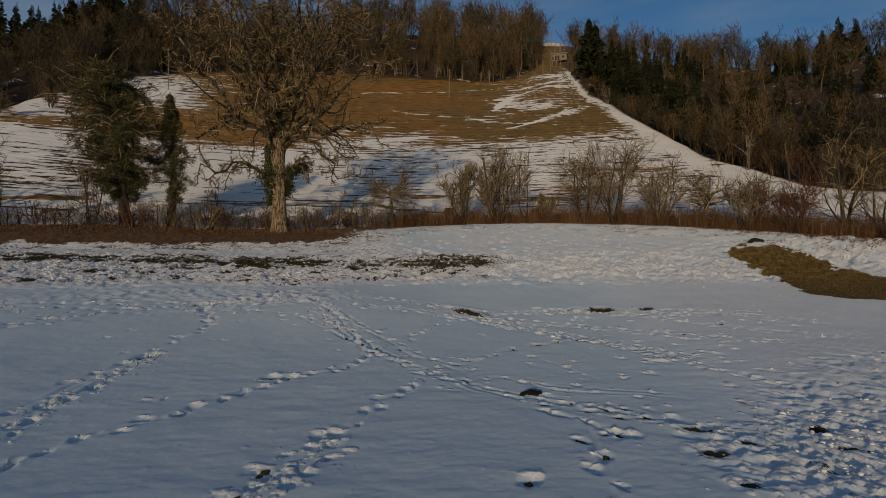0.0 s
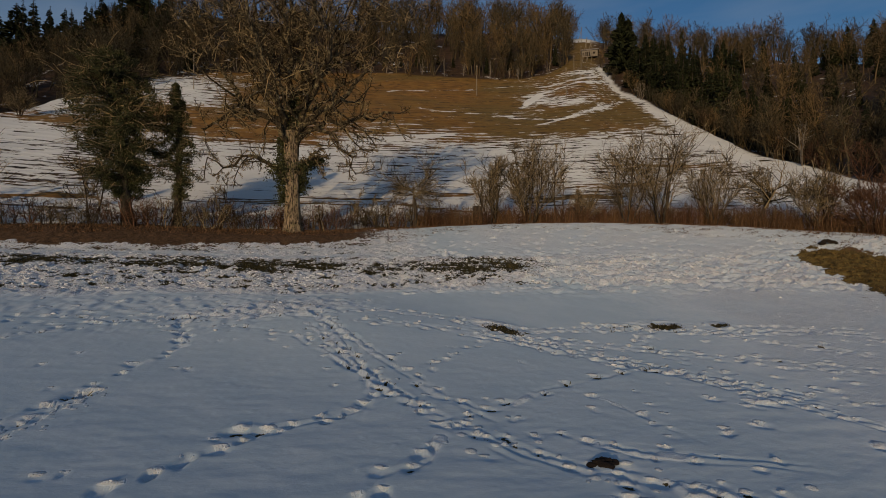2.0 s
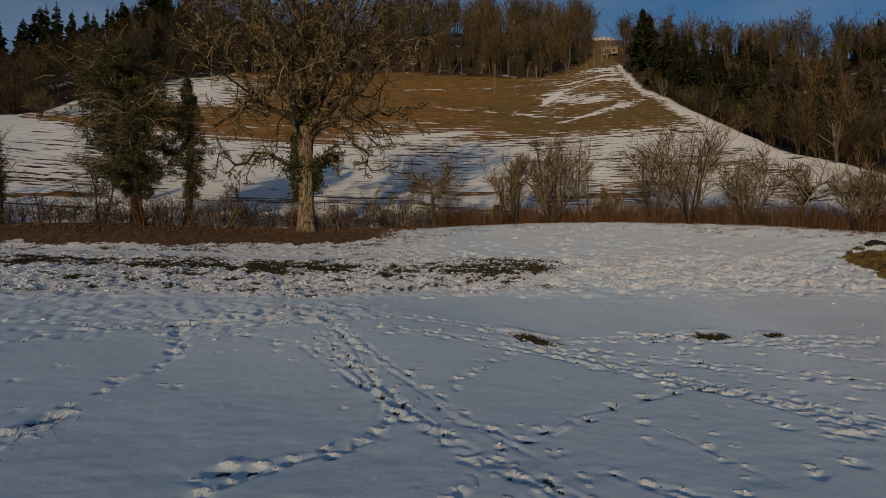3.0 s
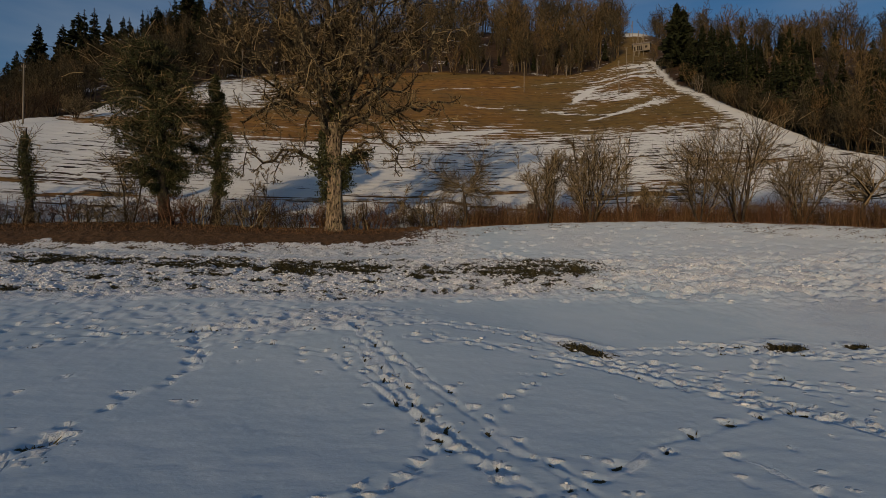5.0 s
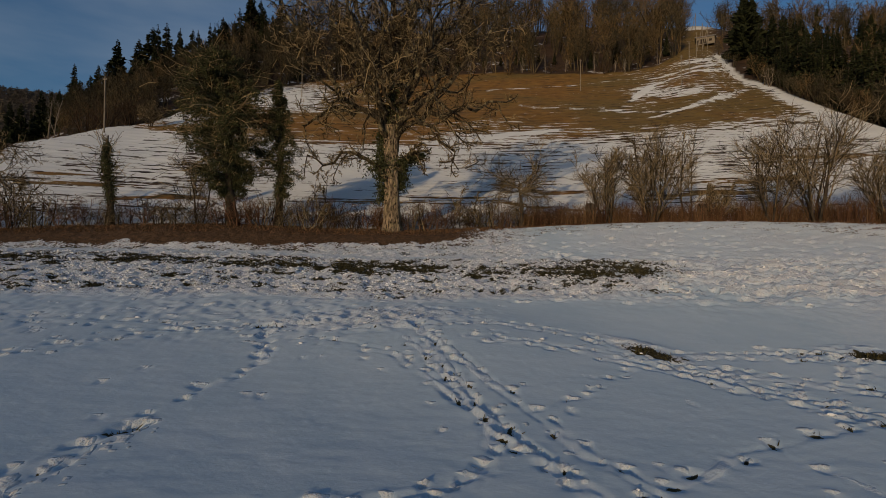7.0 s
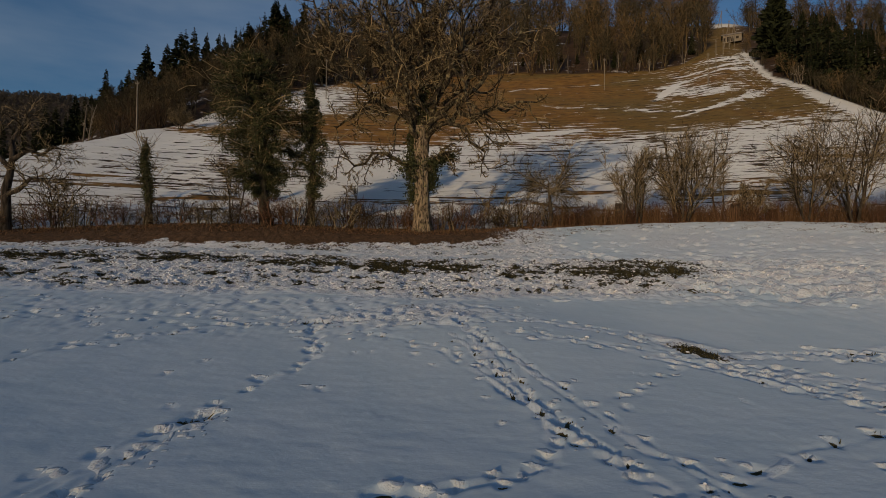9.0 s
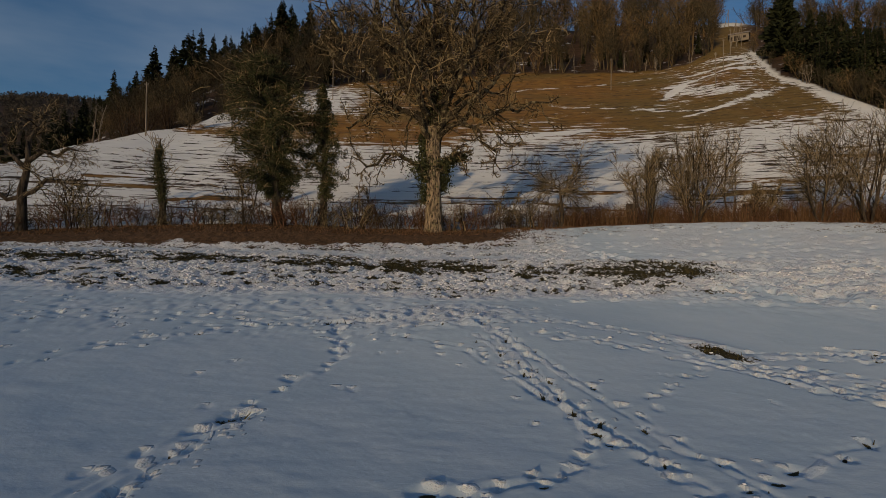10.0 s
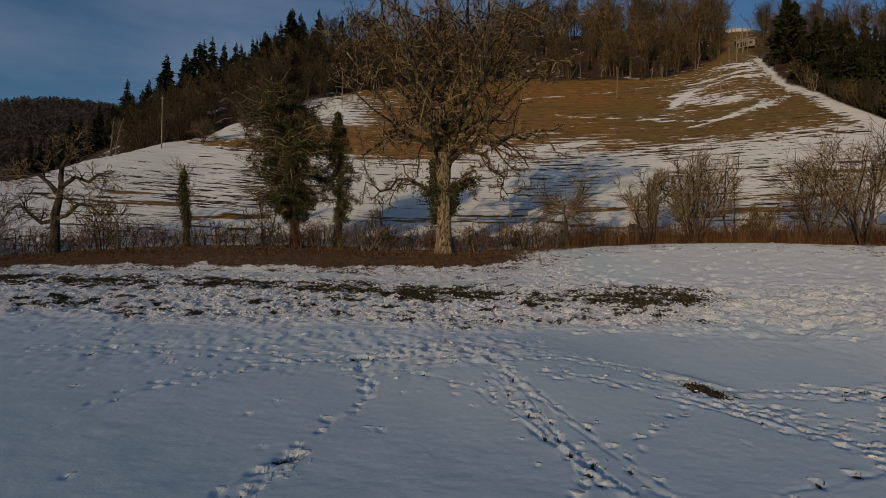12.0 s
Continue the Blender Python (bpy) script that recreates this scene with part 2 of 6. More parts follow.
# ---- the lie of the land ----
CX, CY = 0.5, 5.0                                   # the bearings below are taken from here
BEARING = [-180, -90, -48, -40, -35, -30, -26, -23, -16, -10, 0, 7, 14, 20, 22, 25.2, 28, 30, 33, 36, 39.4, 42, 44.6, 48, 51, 54, 60, 75, 110, 180]
HEDGE_R = [60, 52, 45, 43, 41, 39.5, 38, 37, 36, 35.5, 35, 37, 41, 43, 43.3, 43.6, 44, 44, 44.5, 45, 45, 45.5, 46, 46, 46, 46, 46, 48, 55, 60]
FOOT_Z = [-3, -1, 3.4, 3.9, 4.2, 4.4, 4.5, 4.55, 4.5, 4.35, 4.25, 4.6, 4.9, 5.0, 5.05, 5.1, 5.15, 5.15, 5.1, 5.05, 5.0, 4.9, 4.75, 4.5, 4.3, 4.1, 3.6, 1.5, -2, -3]
EDGE_R = [120, 100, 74, 80, 87, 97, 106, 115, 150, 165, 180, 185, 185, 182, 184, 194, 255, 182, 152, 132, 115, 101, 92, 85, 77, 72, 66, 80, 110, 120]
EDGE_Z = [-4, 0, 10.5, 13.2, 17.3, 22.0, 26.0, 31.3, 46, 55.5, 63, 66, 65, 62.2, 62.8, 67.5, 99.5, 58, 45, 34.8, 27, 20.8, 17.2, 14.6, 11.6, 9.9, 8.2, 3, -3, -4]
BACK_R = [400, 300, 190, 190, 190, 195, 200, 205, 230, 250, 270, 280, 285, 285, 287, 292, 300, 255, 240, 230, 225, 220, 215, 210, 205, 200, 195, 200, 300, 400]
BACK_Z = [-8, -2, 16, 22, 33, 50, 58, 66, 93, 107, 116, 120, 122, 122, 120, 118, 121.5, 99, 89, 81, 77, 73, 70, 64, 60, 61, 58, 25, -3, -8]
FAR_Z = [-20, 10, 101, 150, 155, 153, 152, 146, 120, 110, 110, 108, 105, 100, 96, 88, 84, 90, 92, 92, 92, 92, 90, 88, 86, 86, 84, 60, 10, -20]
FIELD = [(0, 0, 0.70), (0, 1, 2.513), (0, 2, 0.664), (0, 3, 0.09), (1, 0, -0.588), (1, 1, 0.591), (1, 2, 0.369), (2, 0, 0.018), (2, 1, 0.337), (3, 0, 0.097)]


def rounded(table, bearing):
    """The table's value at each bearing, with its corners rounded off."""
    return sum(np.interp(bearing + o, BEARING, table) for o in (-1.6, -0.8, 0, 0.8, 1.6)) / 5


def ease(t):
    t = np.clip(t, 0, 1)
    return t * t * (3 - 2 * t)


def lie(x, y):
    """Height of the bare ground, the bearing, the distance, and the hedge's and the wood's edges there; arrays."""
    x, y = np.asarray(x, float), np.asarray(y, float)
    b = np.degrees(np.arctan2(x - CX, y - CY))
    r = np.hypot(x - CX, y - CY)
    u, v = np.clip(x, -34, 38) / 20, (np.clip(y, -4, 44) - 20) / 20
    field = sum(c * u ** i * v ** j for i, j, c in FIELD)
    field = field + 0.30 * np.exp(-((x - 1.5) ** 2 + (y - 19.8) ** 2) / 12.0)
    hr, hz, er, ez, br, bz, fz = (rounded(k, b) for k in (HEDGE_R, FOOT_Z, EDGE_R, EDGE_Z, BACK_R, BACK_Z, FAR_Z))
    t = np.clip((r - hr) / (er - hr), 0, 1)
    hill = hz + (ez - hz) * t ** 1.07
    t2 = np.clip((r - er) / (br - er), 0, 1)
    hill = hill + (bz - ez) * (0.85 * t2 + 0.15 * ease(t2))
    hill = hill - 3.0 * np.sin(np.pi * np.clip(t2 * 2.2, 0, 1)) * np.clip((np.abs(b - 8) - 24) / 8, 0, 1)
    t3 = ease((r - br) / 500)
    hill = hill + (fz - bz) * t3 - 40 * ease((r - 700) / 1500)
    k = ease((r - hr + 5) / 5)
    return field * (1 - k) + hill * k, b, r, hr, er


def height(x, y):
    return float(lie(x, y)[0])


# ---- smooth random fields ----
class Lattice:
    """Value noise over the plane, quick for whole arrays."""
    def __init__(self, seed):
        self.v = np.random.RandomState(seed).rand(256, 256)

    def at(self, x, y):
        xi, yi = np.floor(x).astype(int), np.floor(y).astype(int)
        fx, fy = x - xi, y - yi
        fx, fy = fx * fx * (3 - 2 * fx), fy * fy * (3 - 2 * fy)
        a, b, c, d = (self.v[(xi + i) % 256, (yi + j) % 256] for i, j in ((0, 0), (1, 0), (0, 1), (1, 1)))
        return (a * (1 - fx) + b * fx) * (1 - fy) + (c * (1 - fx) + d * fx) * fy

    def octaves(self, x, y, n=4, rough=0.5):
        total, amp, k = 0.0, 1.0, 0.0
        for o in range(n):
            total, k = total + amp * self.at(x * 2 ** o + 17.3 * o, y * 2 ** o - 9.1 * o), k + amp
            amp *= rough
        return total / k


N1, N2, N3 = Lattice(3), Lattice(8), Lattice(21)


def flat_mesh(name, verts, faces, smooth=True):
    """A mesh from arrays of places and of four-cornered faces."""
    me = bpy.data.meshes.new(name)
    verts, faces = np.asarray(verts, np.float32), np.asarray(faces, np.int32)
    k = faces.shape[1]
    me.vertices.add(len(verts)), me.vertices.foreach_set("co", verts.ravel())
    me.loops.add(faces.size), me.loops.foreach_set("vertex_index", faces.ravel())
    me.polygons.add(len(faces)), me.polygons.foreach_set("loop_start", np.arange(0, faces.size, k, dtype=np.int32))
    me.polygons.foreach_set("use_smooth", np.full(len(faces), smooth))
    me.update(calc_edges=True)
    return me


def per_vertex(me, name, values):
    a = me.attributes.new(name, "FLOAT", "POINT")
    a.data.foreach_set("value", np.asarray(values, np.float32).ravel())


def grid_faces(rows, cols, wrap=False):
    i = np.arange(rows - 1)[:, None] * cols
    j = np.arange(cols if wrap else cols - 1)[None, :]
    k = (j + 1) % cols
    return np.stack([i + j, i + k, i + cols + k, i + cols + j], -1).reshape(-1, 4)


# ---- the meadow: a fan of fine facets, finer towards the lens's side ----
FAN_X, FAN_Y = 0.3, -1.5
ang = np.radians(np.arange(-43, 58, 0.18))
rad = 6.0 * np.exp(np.arange(0, math.log(54.0 / 6.0), 0.0040))
GA, GR = np.meshgrid(ang, rad)
GX, GY = FAN_X + np.sin(GA) * GR, FAN_Y + np.cos(GA) * GR
base, BB, RR, HH, EE = lie(GX, GY)
snow = 0.05 * (N1.octaves(GX / 2.5, GY / 2.5, 4) - 0.5)
tread_and_sun, bare, dent, bank = np.zeros_like(GX), np.zeros_like(GX), np.zeros_like(GX), ease((RR - (HH - 4.8)) / 0.8)
A_STEP, R_STEP = radians(0.18), 0.0040


def cells_round(x, y, reach):
    """The part of the fan round a place, and the offsets from it."""
    r, a = math.hypot(x - FAN_X, y - FAN_Y), math.atan2(x - FAN_X, y - FAN_Y)
    i, j = math.log(max(r, 6.0) / 6.0) / R_STEP, (a - ang[0]) / A_STEP
    di, dj = reach / (r * R_STEP) + 1, reach / (r * A_STEP) + 1
    rows, cols = slice(max(0, int(i - di)), max(0, int(i + di) + 1)), slice(max(0, int(j - dj)), max(0, int(j + dj) + 1))
    return (rows, cols), GX[rows, cols] - x, GY[rows, cols] - y


def hoofprint(x, y, size, depth, turn, rng, clods=2, dark=0.0):
    """A hole with a broken edge trodden into the snow, and the lumpy heap that the hoof threw up behind it."""
    w, dx, dy = cells_round(x, y, size * 5)
    if dx.size == 0:
        return
    c, s = math.cos(turn), math.sin(turn)
    wobble = 1 + 0.9 * (N2.octaves(GX[w] * 7, GY[w] * 7, 2) - 0.5)
    lumpy = 0.2 + 1.6 * N3.octaves(GX[w] / 0.14, GY[w] / 0.17, 2, 0.5)
    for m in range(1 + rng.randint(2)):
        ox, oy, k = m * size * rng.normal() * 1.2, m * size * rng.normal() * 0.7, 1 - 0.25 * m
        ux, uy = dx - ox, dy - oy
        q = np.hypot((ux * c + uy * s) / 1.7, uy * c - ux * s) / (size * k) * wobble
        hole = 1 / (1 + np.exp(np.clip((q - 0.95) * 7, -40, 40)))
        dent[w] -= 0.85 * depth * k * hole
        hx, hy = (0.5 + 0.4 * rng.rand()) * size * c, (1.25 + 0.4 * rng.rand()) * size
        heap_q = np.hypot((ux - hx) / 1.7, uy - hy) / (size * (0.65 + 0.3 * rng.rand())) * wobble
        heaped = np.exp(-heap_q ** 2) * (1 - hole)
        dent[w] += 0.3 * k * depth * heaped * lumpy ** 2
        tread_and_sun[w] = np.maximum(tread_and_sun[w], np.maximum(0.3 * hole, 0.8 * heaped))
        if dark and m == 0:
            bare[w] = np.maximum(bare[w], dark * np.exp(-((q + 0.25 * np.abs(uy * c - ux * s) / size) / 0.75) ** 4))
    for _ in range(clods):
        clod(x + rng.normal() * size * 2.4, y + rng.normal() * size * 2.4, size * (0.15 + 0.3 * rng.rand()), depth * (0.15 + 0.35 * rng.rand()))


def clod(x, y, size, tall):
    w, dx, dy = cells_round(x, y, size * 3)
    if dx.size:
        dent[w] += 0.7 * tall * np.exp(-((dx * dx + (1.4 * dy) ** 2) / size ** 2 * (0.5 + N3.at(GX[w] / 0.07, GY[w] / 0.07))) ** 2)


def furrow(x0, y0, x1, y1, wide):
    """The scuffed snow between the prints of a trail."""
    w, dx, dy = cells_round((x0 + x1) / 2, (y0 + y1) / 2, math.hypot(x1 - x0, y1 - y0) / 2 + 3 * wide)
    if dx.size == 0:
        return
    ex, ey = x1 - x0, y1 - y0
    px, py = GX[w] - x0, GY[w] - y0
    f = np.clip((px * ex + py * ey) / (ex * ex + ey * ey), 0, 1)
    far = np.hypot(px - f * ex, py - f * ey) + 0.16 * (N1.octaves(GX[w] / 0.6, GY[w] / 0.6, 2) - 0.5)
    band = np.exp(-(far / wide) ** 4) * np.clip(2.2 * N3.octaves(GX[w] / 1.3, GY[w] / 1.3, 2) - 0.6, 0, 1)
    dent[w] += band * (0.10 * (N2.octaves(GX[w] / 0.15, GY[w] / 0.17, 2) - 0.55))
    tread_and_sun[w] = np.maximum(tread_and_sun[w], 0.4 * band)
    # thin grooves where the hooves dragged
    across = (px * ey - py * ex) / math.hypot(ex, ey) + 0.10 * (N1.octaves(GX[w] / 0.9, GY[w] / 0.9, 2) - 0.5)
    along = np.exp(-((f - 0.5) / 0.52) ** 8) * np.exp(-(far / (2 * wide)) ** 4)
    for off, k in ((-0.55 * wide, 0.0), (0.6 * wide, 31.0)) if wide > 0.17 else ((0.0, 0.0),):
        here = np.clip(5 * N3.octaves(GX[w] / 1.1 + k, GY[w] / 1.1 + k, 2) - 2.1, 0, 1) * along
        q = (across - off) / 0.05
        dent[w] += here * (-0.028 * np.exp(-q ** 2) + 0.012 * np.exp(-((np.abs(q) - 1.9) / 0.8) ** 2))


def trail(places, stride=0.42, sway=0.14, size=0.12, depth=0.085, seed=0, holes=0.12, drag=0.15, clods=1):
    """Prints along a line of places, left and right in turn, some trodden through to the turf."""
    rng = np.random.RandomState(seed)
    side = 1
    for (x0, y0), (x1, y1) in zip(places, places[1:]):
        furrow(x0, y0, x1, y1, sway + 0.06)
        length, turn = math.hypot(x1 - x0, y1 - y0), math.atan2(y1 - y0, x1 - x0)
        for k in range(max(1, int(1.35 * length / stride))):
            f = (k + 0.7 * rng.rand()) * stride / (1.35 * length)
            off = side * sway + 0.07 * rng.normal()
            x, y = x0 + (x1 - x0) * f - math.sin(turn) * off, y0 + (y1 - y0) * f + math.cos(turn) * off
            hoofprint(x, y, 0.6 * size * (0.6 + 0.8 * rng.rand()), depth * (0.6 + 0.7 * rng.rand()), turn + 0.4 * rng.normal(), rng, clods, 0.9 if rng.rand() < 0.05 + 1.6 * holes else 0.0)
            if rng.rand() < drag:
                for m in range(5):
                    w, dx, dy = cells_round(x + math.cos(turn) * 0.09 * m, y + math.sin(turn) * 0.09 * m, 0.3)
                    if dx.size:
                        dent[w] -= 0.02 * np.exp(-(dx * dx + dy * dy) / 0.05 ** 2)
            side = -side


def blob(x, y, wide, deep, turn=0.0):
    """1 inside an oval, falling off at its rim."""
    c, s = math.cos(radians(turn)), math.sin(radians(turn))
    dx, dy = GX - x, GY - y
    return np.exp(-(((dx * c + dy * s) / wide) ** 2 + ((dy * c - dx * s) / deep) ** 2) ** 1.5)


# gentle hollows that the wind and thaw left in the snow
snow += 0.035 * (N2.octaves(GX / 0.9, GY / 0.35, 3) - 0.5) * ease((20 - GY) / 8)
snow += 0.016 * (N3.octaves(GX / 0.3, GY / 0.13, 3, 0.6) - 0.5)
# ground that the herd has churned: the far band, the cross-tracks and the corner by the gate
line = np.interp(GX, [-26, -16, -7, -1, 4, 10, 18, 30], [31.0, 32.0, 31.5, 30.3, 30.8, 30.5, 30.0, 29.0])
churn = ease((GY - 21.5 - 2.0 * N1.octaves(GX / 4, GY / 4, 3)) / 3.5) * ease((line + 3.8 - GY) / 2.5)
churn *= 1 - 0.94 * np.clip(blob(8.5, 22.8, 7.5, 2.9, 6) + blob(17, 21.5, 8, 3.2, -6), 0, 1)
churn = np.maximum(churn, 0.95 * blob(-0.6, 21.2, 3.0, 1.7, 10))
churn = np.maximum(churn, 0.95 * blob(15, 28.6, 11, 4.4, 1))
churn = np.maximum(churn, 0.42 * ease((GY - 16.5) / 4) * ease((1.5 - GX) / 4) * ease((line + 3 - GY) / 2.5) * np.clip(2.6 * N3.octaves(GX / 2.2, GY / 1.2, 3) - 0.75, 0, 1))
corner = 0.8 * np.clip(blob(9.4, 6.6, 2.3, 1.9) + blob(12.8, 8.7, 2.6, 2.0, 30) + 0.7 * blob(17, 12.0, 3.5, 1.2, 20), 0, 1)
churn = np.maximum(churn, corner)
churn = np.maximum(churn, 0.75 * ease((GY - line - 1.5) / 2) * (1 - 0.75 * ease((GX - 5) / 4)))
lump = N2.octaves(GX / 0.24, GY / 0.22, 3, 0.6)
pit = N3.octaves(GX / 0.75, GY / 0.5, 3, 0.5)
ridged = 1 - np.abs(2 * N2.octaves(GX / 1.3 + 3, GY / 0.85, 3, 0.55) - 1)
dent += churn * ease((GY - 17) / 4) * (0.07 + 0.05 * ease((GY - 23) / 3) * ease((GX - 1) / 7)) * (ridged - 0.68)
dent += churn * (1 - 0.9 * corner) * (0.05 * np.tanh(7 * (lump - 0.52)) + 0.26 * (N1.octaves(GX / 0.24 + 5, GY / 0.34, 2, 0.6) - 0.5) - 0.12 * np.clip(pit - 0.56, 0, 1) * 2)
dent += corner * (0.085 * np.tanh(9 * (N2.octaves(GX / 0.3 + 2, GY / 0.22, 2, 0.5) - 0.5)) + 0.2 * (N1.octaves(GX / 0.26, GY / 0.24, 3, 0.65) - 0.5) + 0.07 * (N3.octaves(GX / 0.1, GY / 0.1, 2) - 0.5))
tread_and_sun = np.maximum(tread_and_sun, churn * (0.62 + 0.38 * ease((GY - 22) / 3)) * (0.55 + 0.9 * N3.octaves(GX / 0.5, GY / 0.35, 3, 0.6)))
# plates of crust are left between the loose snow on the far eastern side
plates = ease((N2.octaves(GX / 1.1 + 7, GY / 0.55, 4, 0.65) - 0.44) / 0.05)
eastern = ease((GX - 7) / 5) * ease((GY - 22) / 3)
tread_and_sun = tread_and_sun * (1 - eastern * (0.15 + 0.7 * plates))
dent = dent + eastern * churn * (0.06 * (1 - plates) + 0.08 * np.tanh(7 * (N3.octaves(GX / 0.55 + 3, GY / 0.38, 2, 0.5) - 0.5)))
# crust whitened eastward too, painting in the brighter sun on that side
tread_and_sun = np.maximum(tread_and_sun, 0.5 * ease((GX - 0.28 * GY - 2 + 9 * ease((GY - 25) / 4)) / 11) * (0.6 + 0.8 * N1.octaves(GX / 3, GY / 2, 3)))
# thawed strips along the far band
strip = np.exp(-((GY - line) / (1.0 + 2.4 * N1.octaves(GX / 5 + 9, GY / 50, 2))) ** 4) * ease((5.5 - GX) / 4)
patch_n = N1.octaves(GX / 0.9, GY / 0.36, 4, 0.7)
bare = np.maximum(bare, strip * (0.03 + 1.08 * patch_n))
bare = np.maximum(bare, blob(8.6, 30.4, 5.6, 2.7, 4) * (0.24 + 0.84 * patch_n))
bare = np.maximum(bare, blob(1.0, 30.2, 4.0, 1.3, -6) * (0.12 + 0.85 * patch_n))
bare = np.maximum(bare, 0.72 * churn * np.clip(1.5 * (patch_n + pit - 0.68), 0, 1) * ease((GY - 20) / 3) * (1 - 0.75 * ease((GX - 9) / 5)))
bare = np.maximum(bare, corner * np.clip(2.4 * (N3.octaves(GX / 0.5 + 4, GY / 0.4, 3) - 0.52), 0, 0.75) * ease((14 - GY) / 3))
# the open turf on the sunny knoll, and its ragged rim
knoll = np.clip(blob(31.8, 29.2, 2.9, 2.7, -20) + blob(30.4, 25.6, 3.5, 3.3) + blob(28.8, 22.2, 3.6, 2.2, 6) + blob(33.0, 21.6, 4.2, 2.3, 4), 0, 1)
bare = np.maximum(bare, np.clip(2.6 * (knoll + 1.0 * (N1.octaves(GX / 1.2, GY / 0.8, 4, 0.65) - 0.5)) - 0.95, 0, 1))
# scraped patches
for x, y, wide, deep, turn in ((6.4, 18.9, 0.95, 0.40, -40), (12.3, 19.3, 0.9, 0.36, 10), (14.6, 19.4, 0.5, 0.2, 0), (7.3, 7.45, 0.36, 0.19, 0), (10.4, 8.15, 0.42, 0.17, 10),
                               (10.2, 7.2, 0.46, 0.11, -10), (7.8, 8.4, 0.40, 0.12, -20), (8.3, 7.75, 0.24, 0.12, 0), (7.0, 6.4, 0.25, 0.12, 0)):
    b = blob(x, y, wide, deep, turn)
    bare, dent, tread_and_sun = np.maximum(bare, b * (0.45 + 0.7 * N2.octaves(GX / 0.3, GY / 0.3, 3))), dent - 0.05 * b + (0.07 * blob(x - 0.1, y + 1.6 * deep, wide * 1.1, deep * 0.9, turn) + 0.06 * blob(x, y, wide * 1.6, deep * 1.9, turn)) * np.tanh(3 * np.clip(lump - 0.35, 0, 1)), np.maximum(tread_and_sun, np.maximum(b, blob(x - 0.1, y + 1.6 * deep, wide * 1.3, deep * 1.1, turn) * (0.05 + 0.85 * N1.octaves(GX / 0.4, GY / 0.25, 3))))
bank_x = np.interp(GX, [-30, -8, 2, 9, 40], [1, 1, 0.8, 0.0, 0.0])
# the beaten edge below the hedge bank
bare = np.maximum(bare, ease((RR - (HH - 0.9 - 2.0 * bank_x + 1.1 * (N1.octaves(GX / 1.3, GY / 1.3, 3) - 0.5))) / 0.5))
bare = np.maximum(bare, bank_x * ease((RR - (HH - 4.0 + 1.2 * (N1.octaves(GX / 1.1, GY / 1.1, 3) - 0.5))) / 0.7))
bare = np.maximum(bare, (0.70 + 0.16 * bank_x) * N2.octaves(GX / 0.9, GY / 0.3, 4, 0.65) * ease((RR - (HH - 5.8)) / 1.2))

trail([(-4.3, 9.7), (-4.4, 10.8), (-4.0, 11.9), (-3.7, 13.1), (-3.5, 14.2), (-3.2, 15.3), (-2.7, 16.3), (-2.4, 17.6), (-3.3, 20.5)], 0.55, 0.1, 0.13, 0.10, 1, 0.04)
trail([(-5.0, 9.9), (-4.4, 11.4), (-3.7, 13.4)], 0.5, 0.28, 0.13, 0.06, 2, 0.0, clods=1)
hoofprint(-3.45, 14.25, 0.15, 0.15, 0.5, np.random.RandomState(4), 6, 0.9)
trail([(-4.0, 8.5), (-3.4, 9.3), (-2.1, 10.3), (-0.7, 11.6), (0.7, 12.6), (1.7, 13.1), (2.0, 14.3)], 0.62, 0.08, 0.13, 0.10, 3, 0.06)
trail([(-0.6, 6.9), (0.0, 7.9), (0.8, 9.0)], 0.3, 0.2, 0.14, 0.08, 4, 0.12, clods=4)
trail([(0.8, 9.0), (1.4, 9.9), (1.7, 10.6), (2.5, 11.1), (2.9, 11.9)], 0.5, 0.09, 0.13, 0.11, 5, 0.3)
trail([(0.4, 21.4), (1.2, 18.0), (1.7, 15.6), (2.2, 14.2), (3.1, 12.6), (4.3, 11.1), (5.3, 10.2), (7.3, 8.8)], 0.5, 0.14, 0.11, 0.07, 6, 0.45, 0.5)
trail([(1.0, 19.4), (2.2, 16.4), (2.9, 15.0), (3.3, 13.7), (4.2, 12.4), (6.0, 11.0), (8.5, 10.3)], 0.55, 0.12, 0.10, 0.07, 7, 0.2, 0.6)
trail([(0.5, 18.9), (1.3, 16.8), (2.1, 14.6), (2.6, 13.5), (3.1, 12.5), (3.9, 11.2)], 0.6, 0.12, 0.11, 0.07, 8, 0.5, 0.4)
trail([(0.9, 20.2), (3.0, 20.6), (5.0, 20.1), (5.8, 18.9), (6.5, 17.6), (7.4, 16.6), (9.2, 15.4), (12.0, 13.0)], 0.3, 0.24, 0.11, 0.075, 9, 0.03, 0.4)
trail([(2.0, 19.0), (4.2, 18.8), (6.2, 17.7), (8.3, 15.9), (11.8, 12.8)], 0.36, 0.2, 0.11, 0.08, 10, 0.02, 0.5)
trail([(2.9, 15.2), (4.6, 16.8), (5.5, 17.6)], 0.5, 0.08, 0.11, 0.08, 11, 0.1)
trail([(9.0, 15.3), (7.5, 14.7), (6.5, 14.3), (5.6, 14.0), (4.9, 13.4), (4.2, 13.0), (3.2, 12.4)], 0.75, 0.08, 0.13, 0.11, 12, 0.7, 0.2)
trail([(-0.6, 12.1), (0.4, 12.5), (1.3, 12.8), (2.0, 13.6)], 0.6, 0.07, 0.14, 0.12, 13, 0.5)
trail([(7.0, 18.8), (9.5, 19.0), (12.3, 19.1), (16, 19.0), (20, 18.4)], 0.3, 0.25, 0.12, 0.08, 15, 0.12)
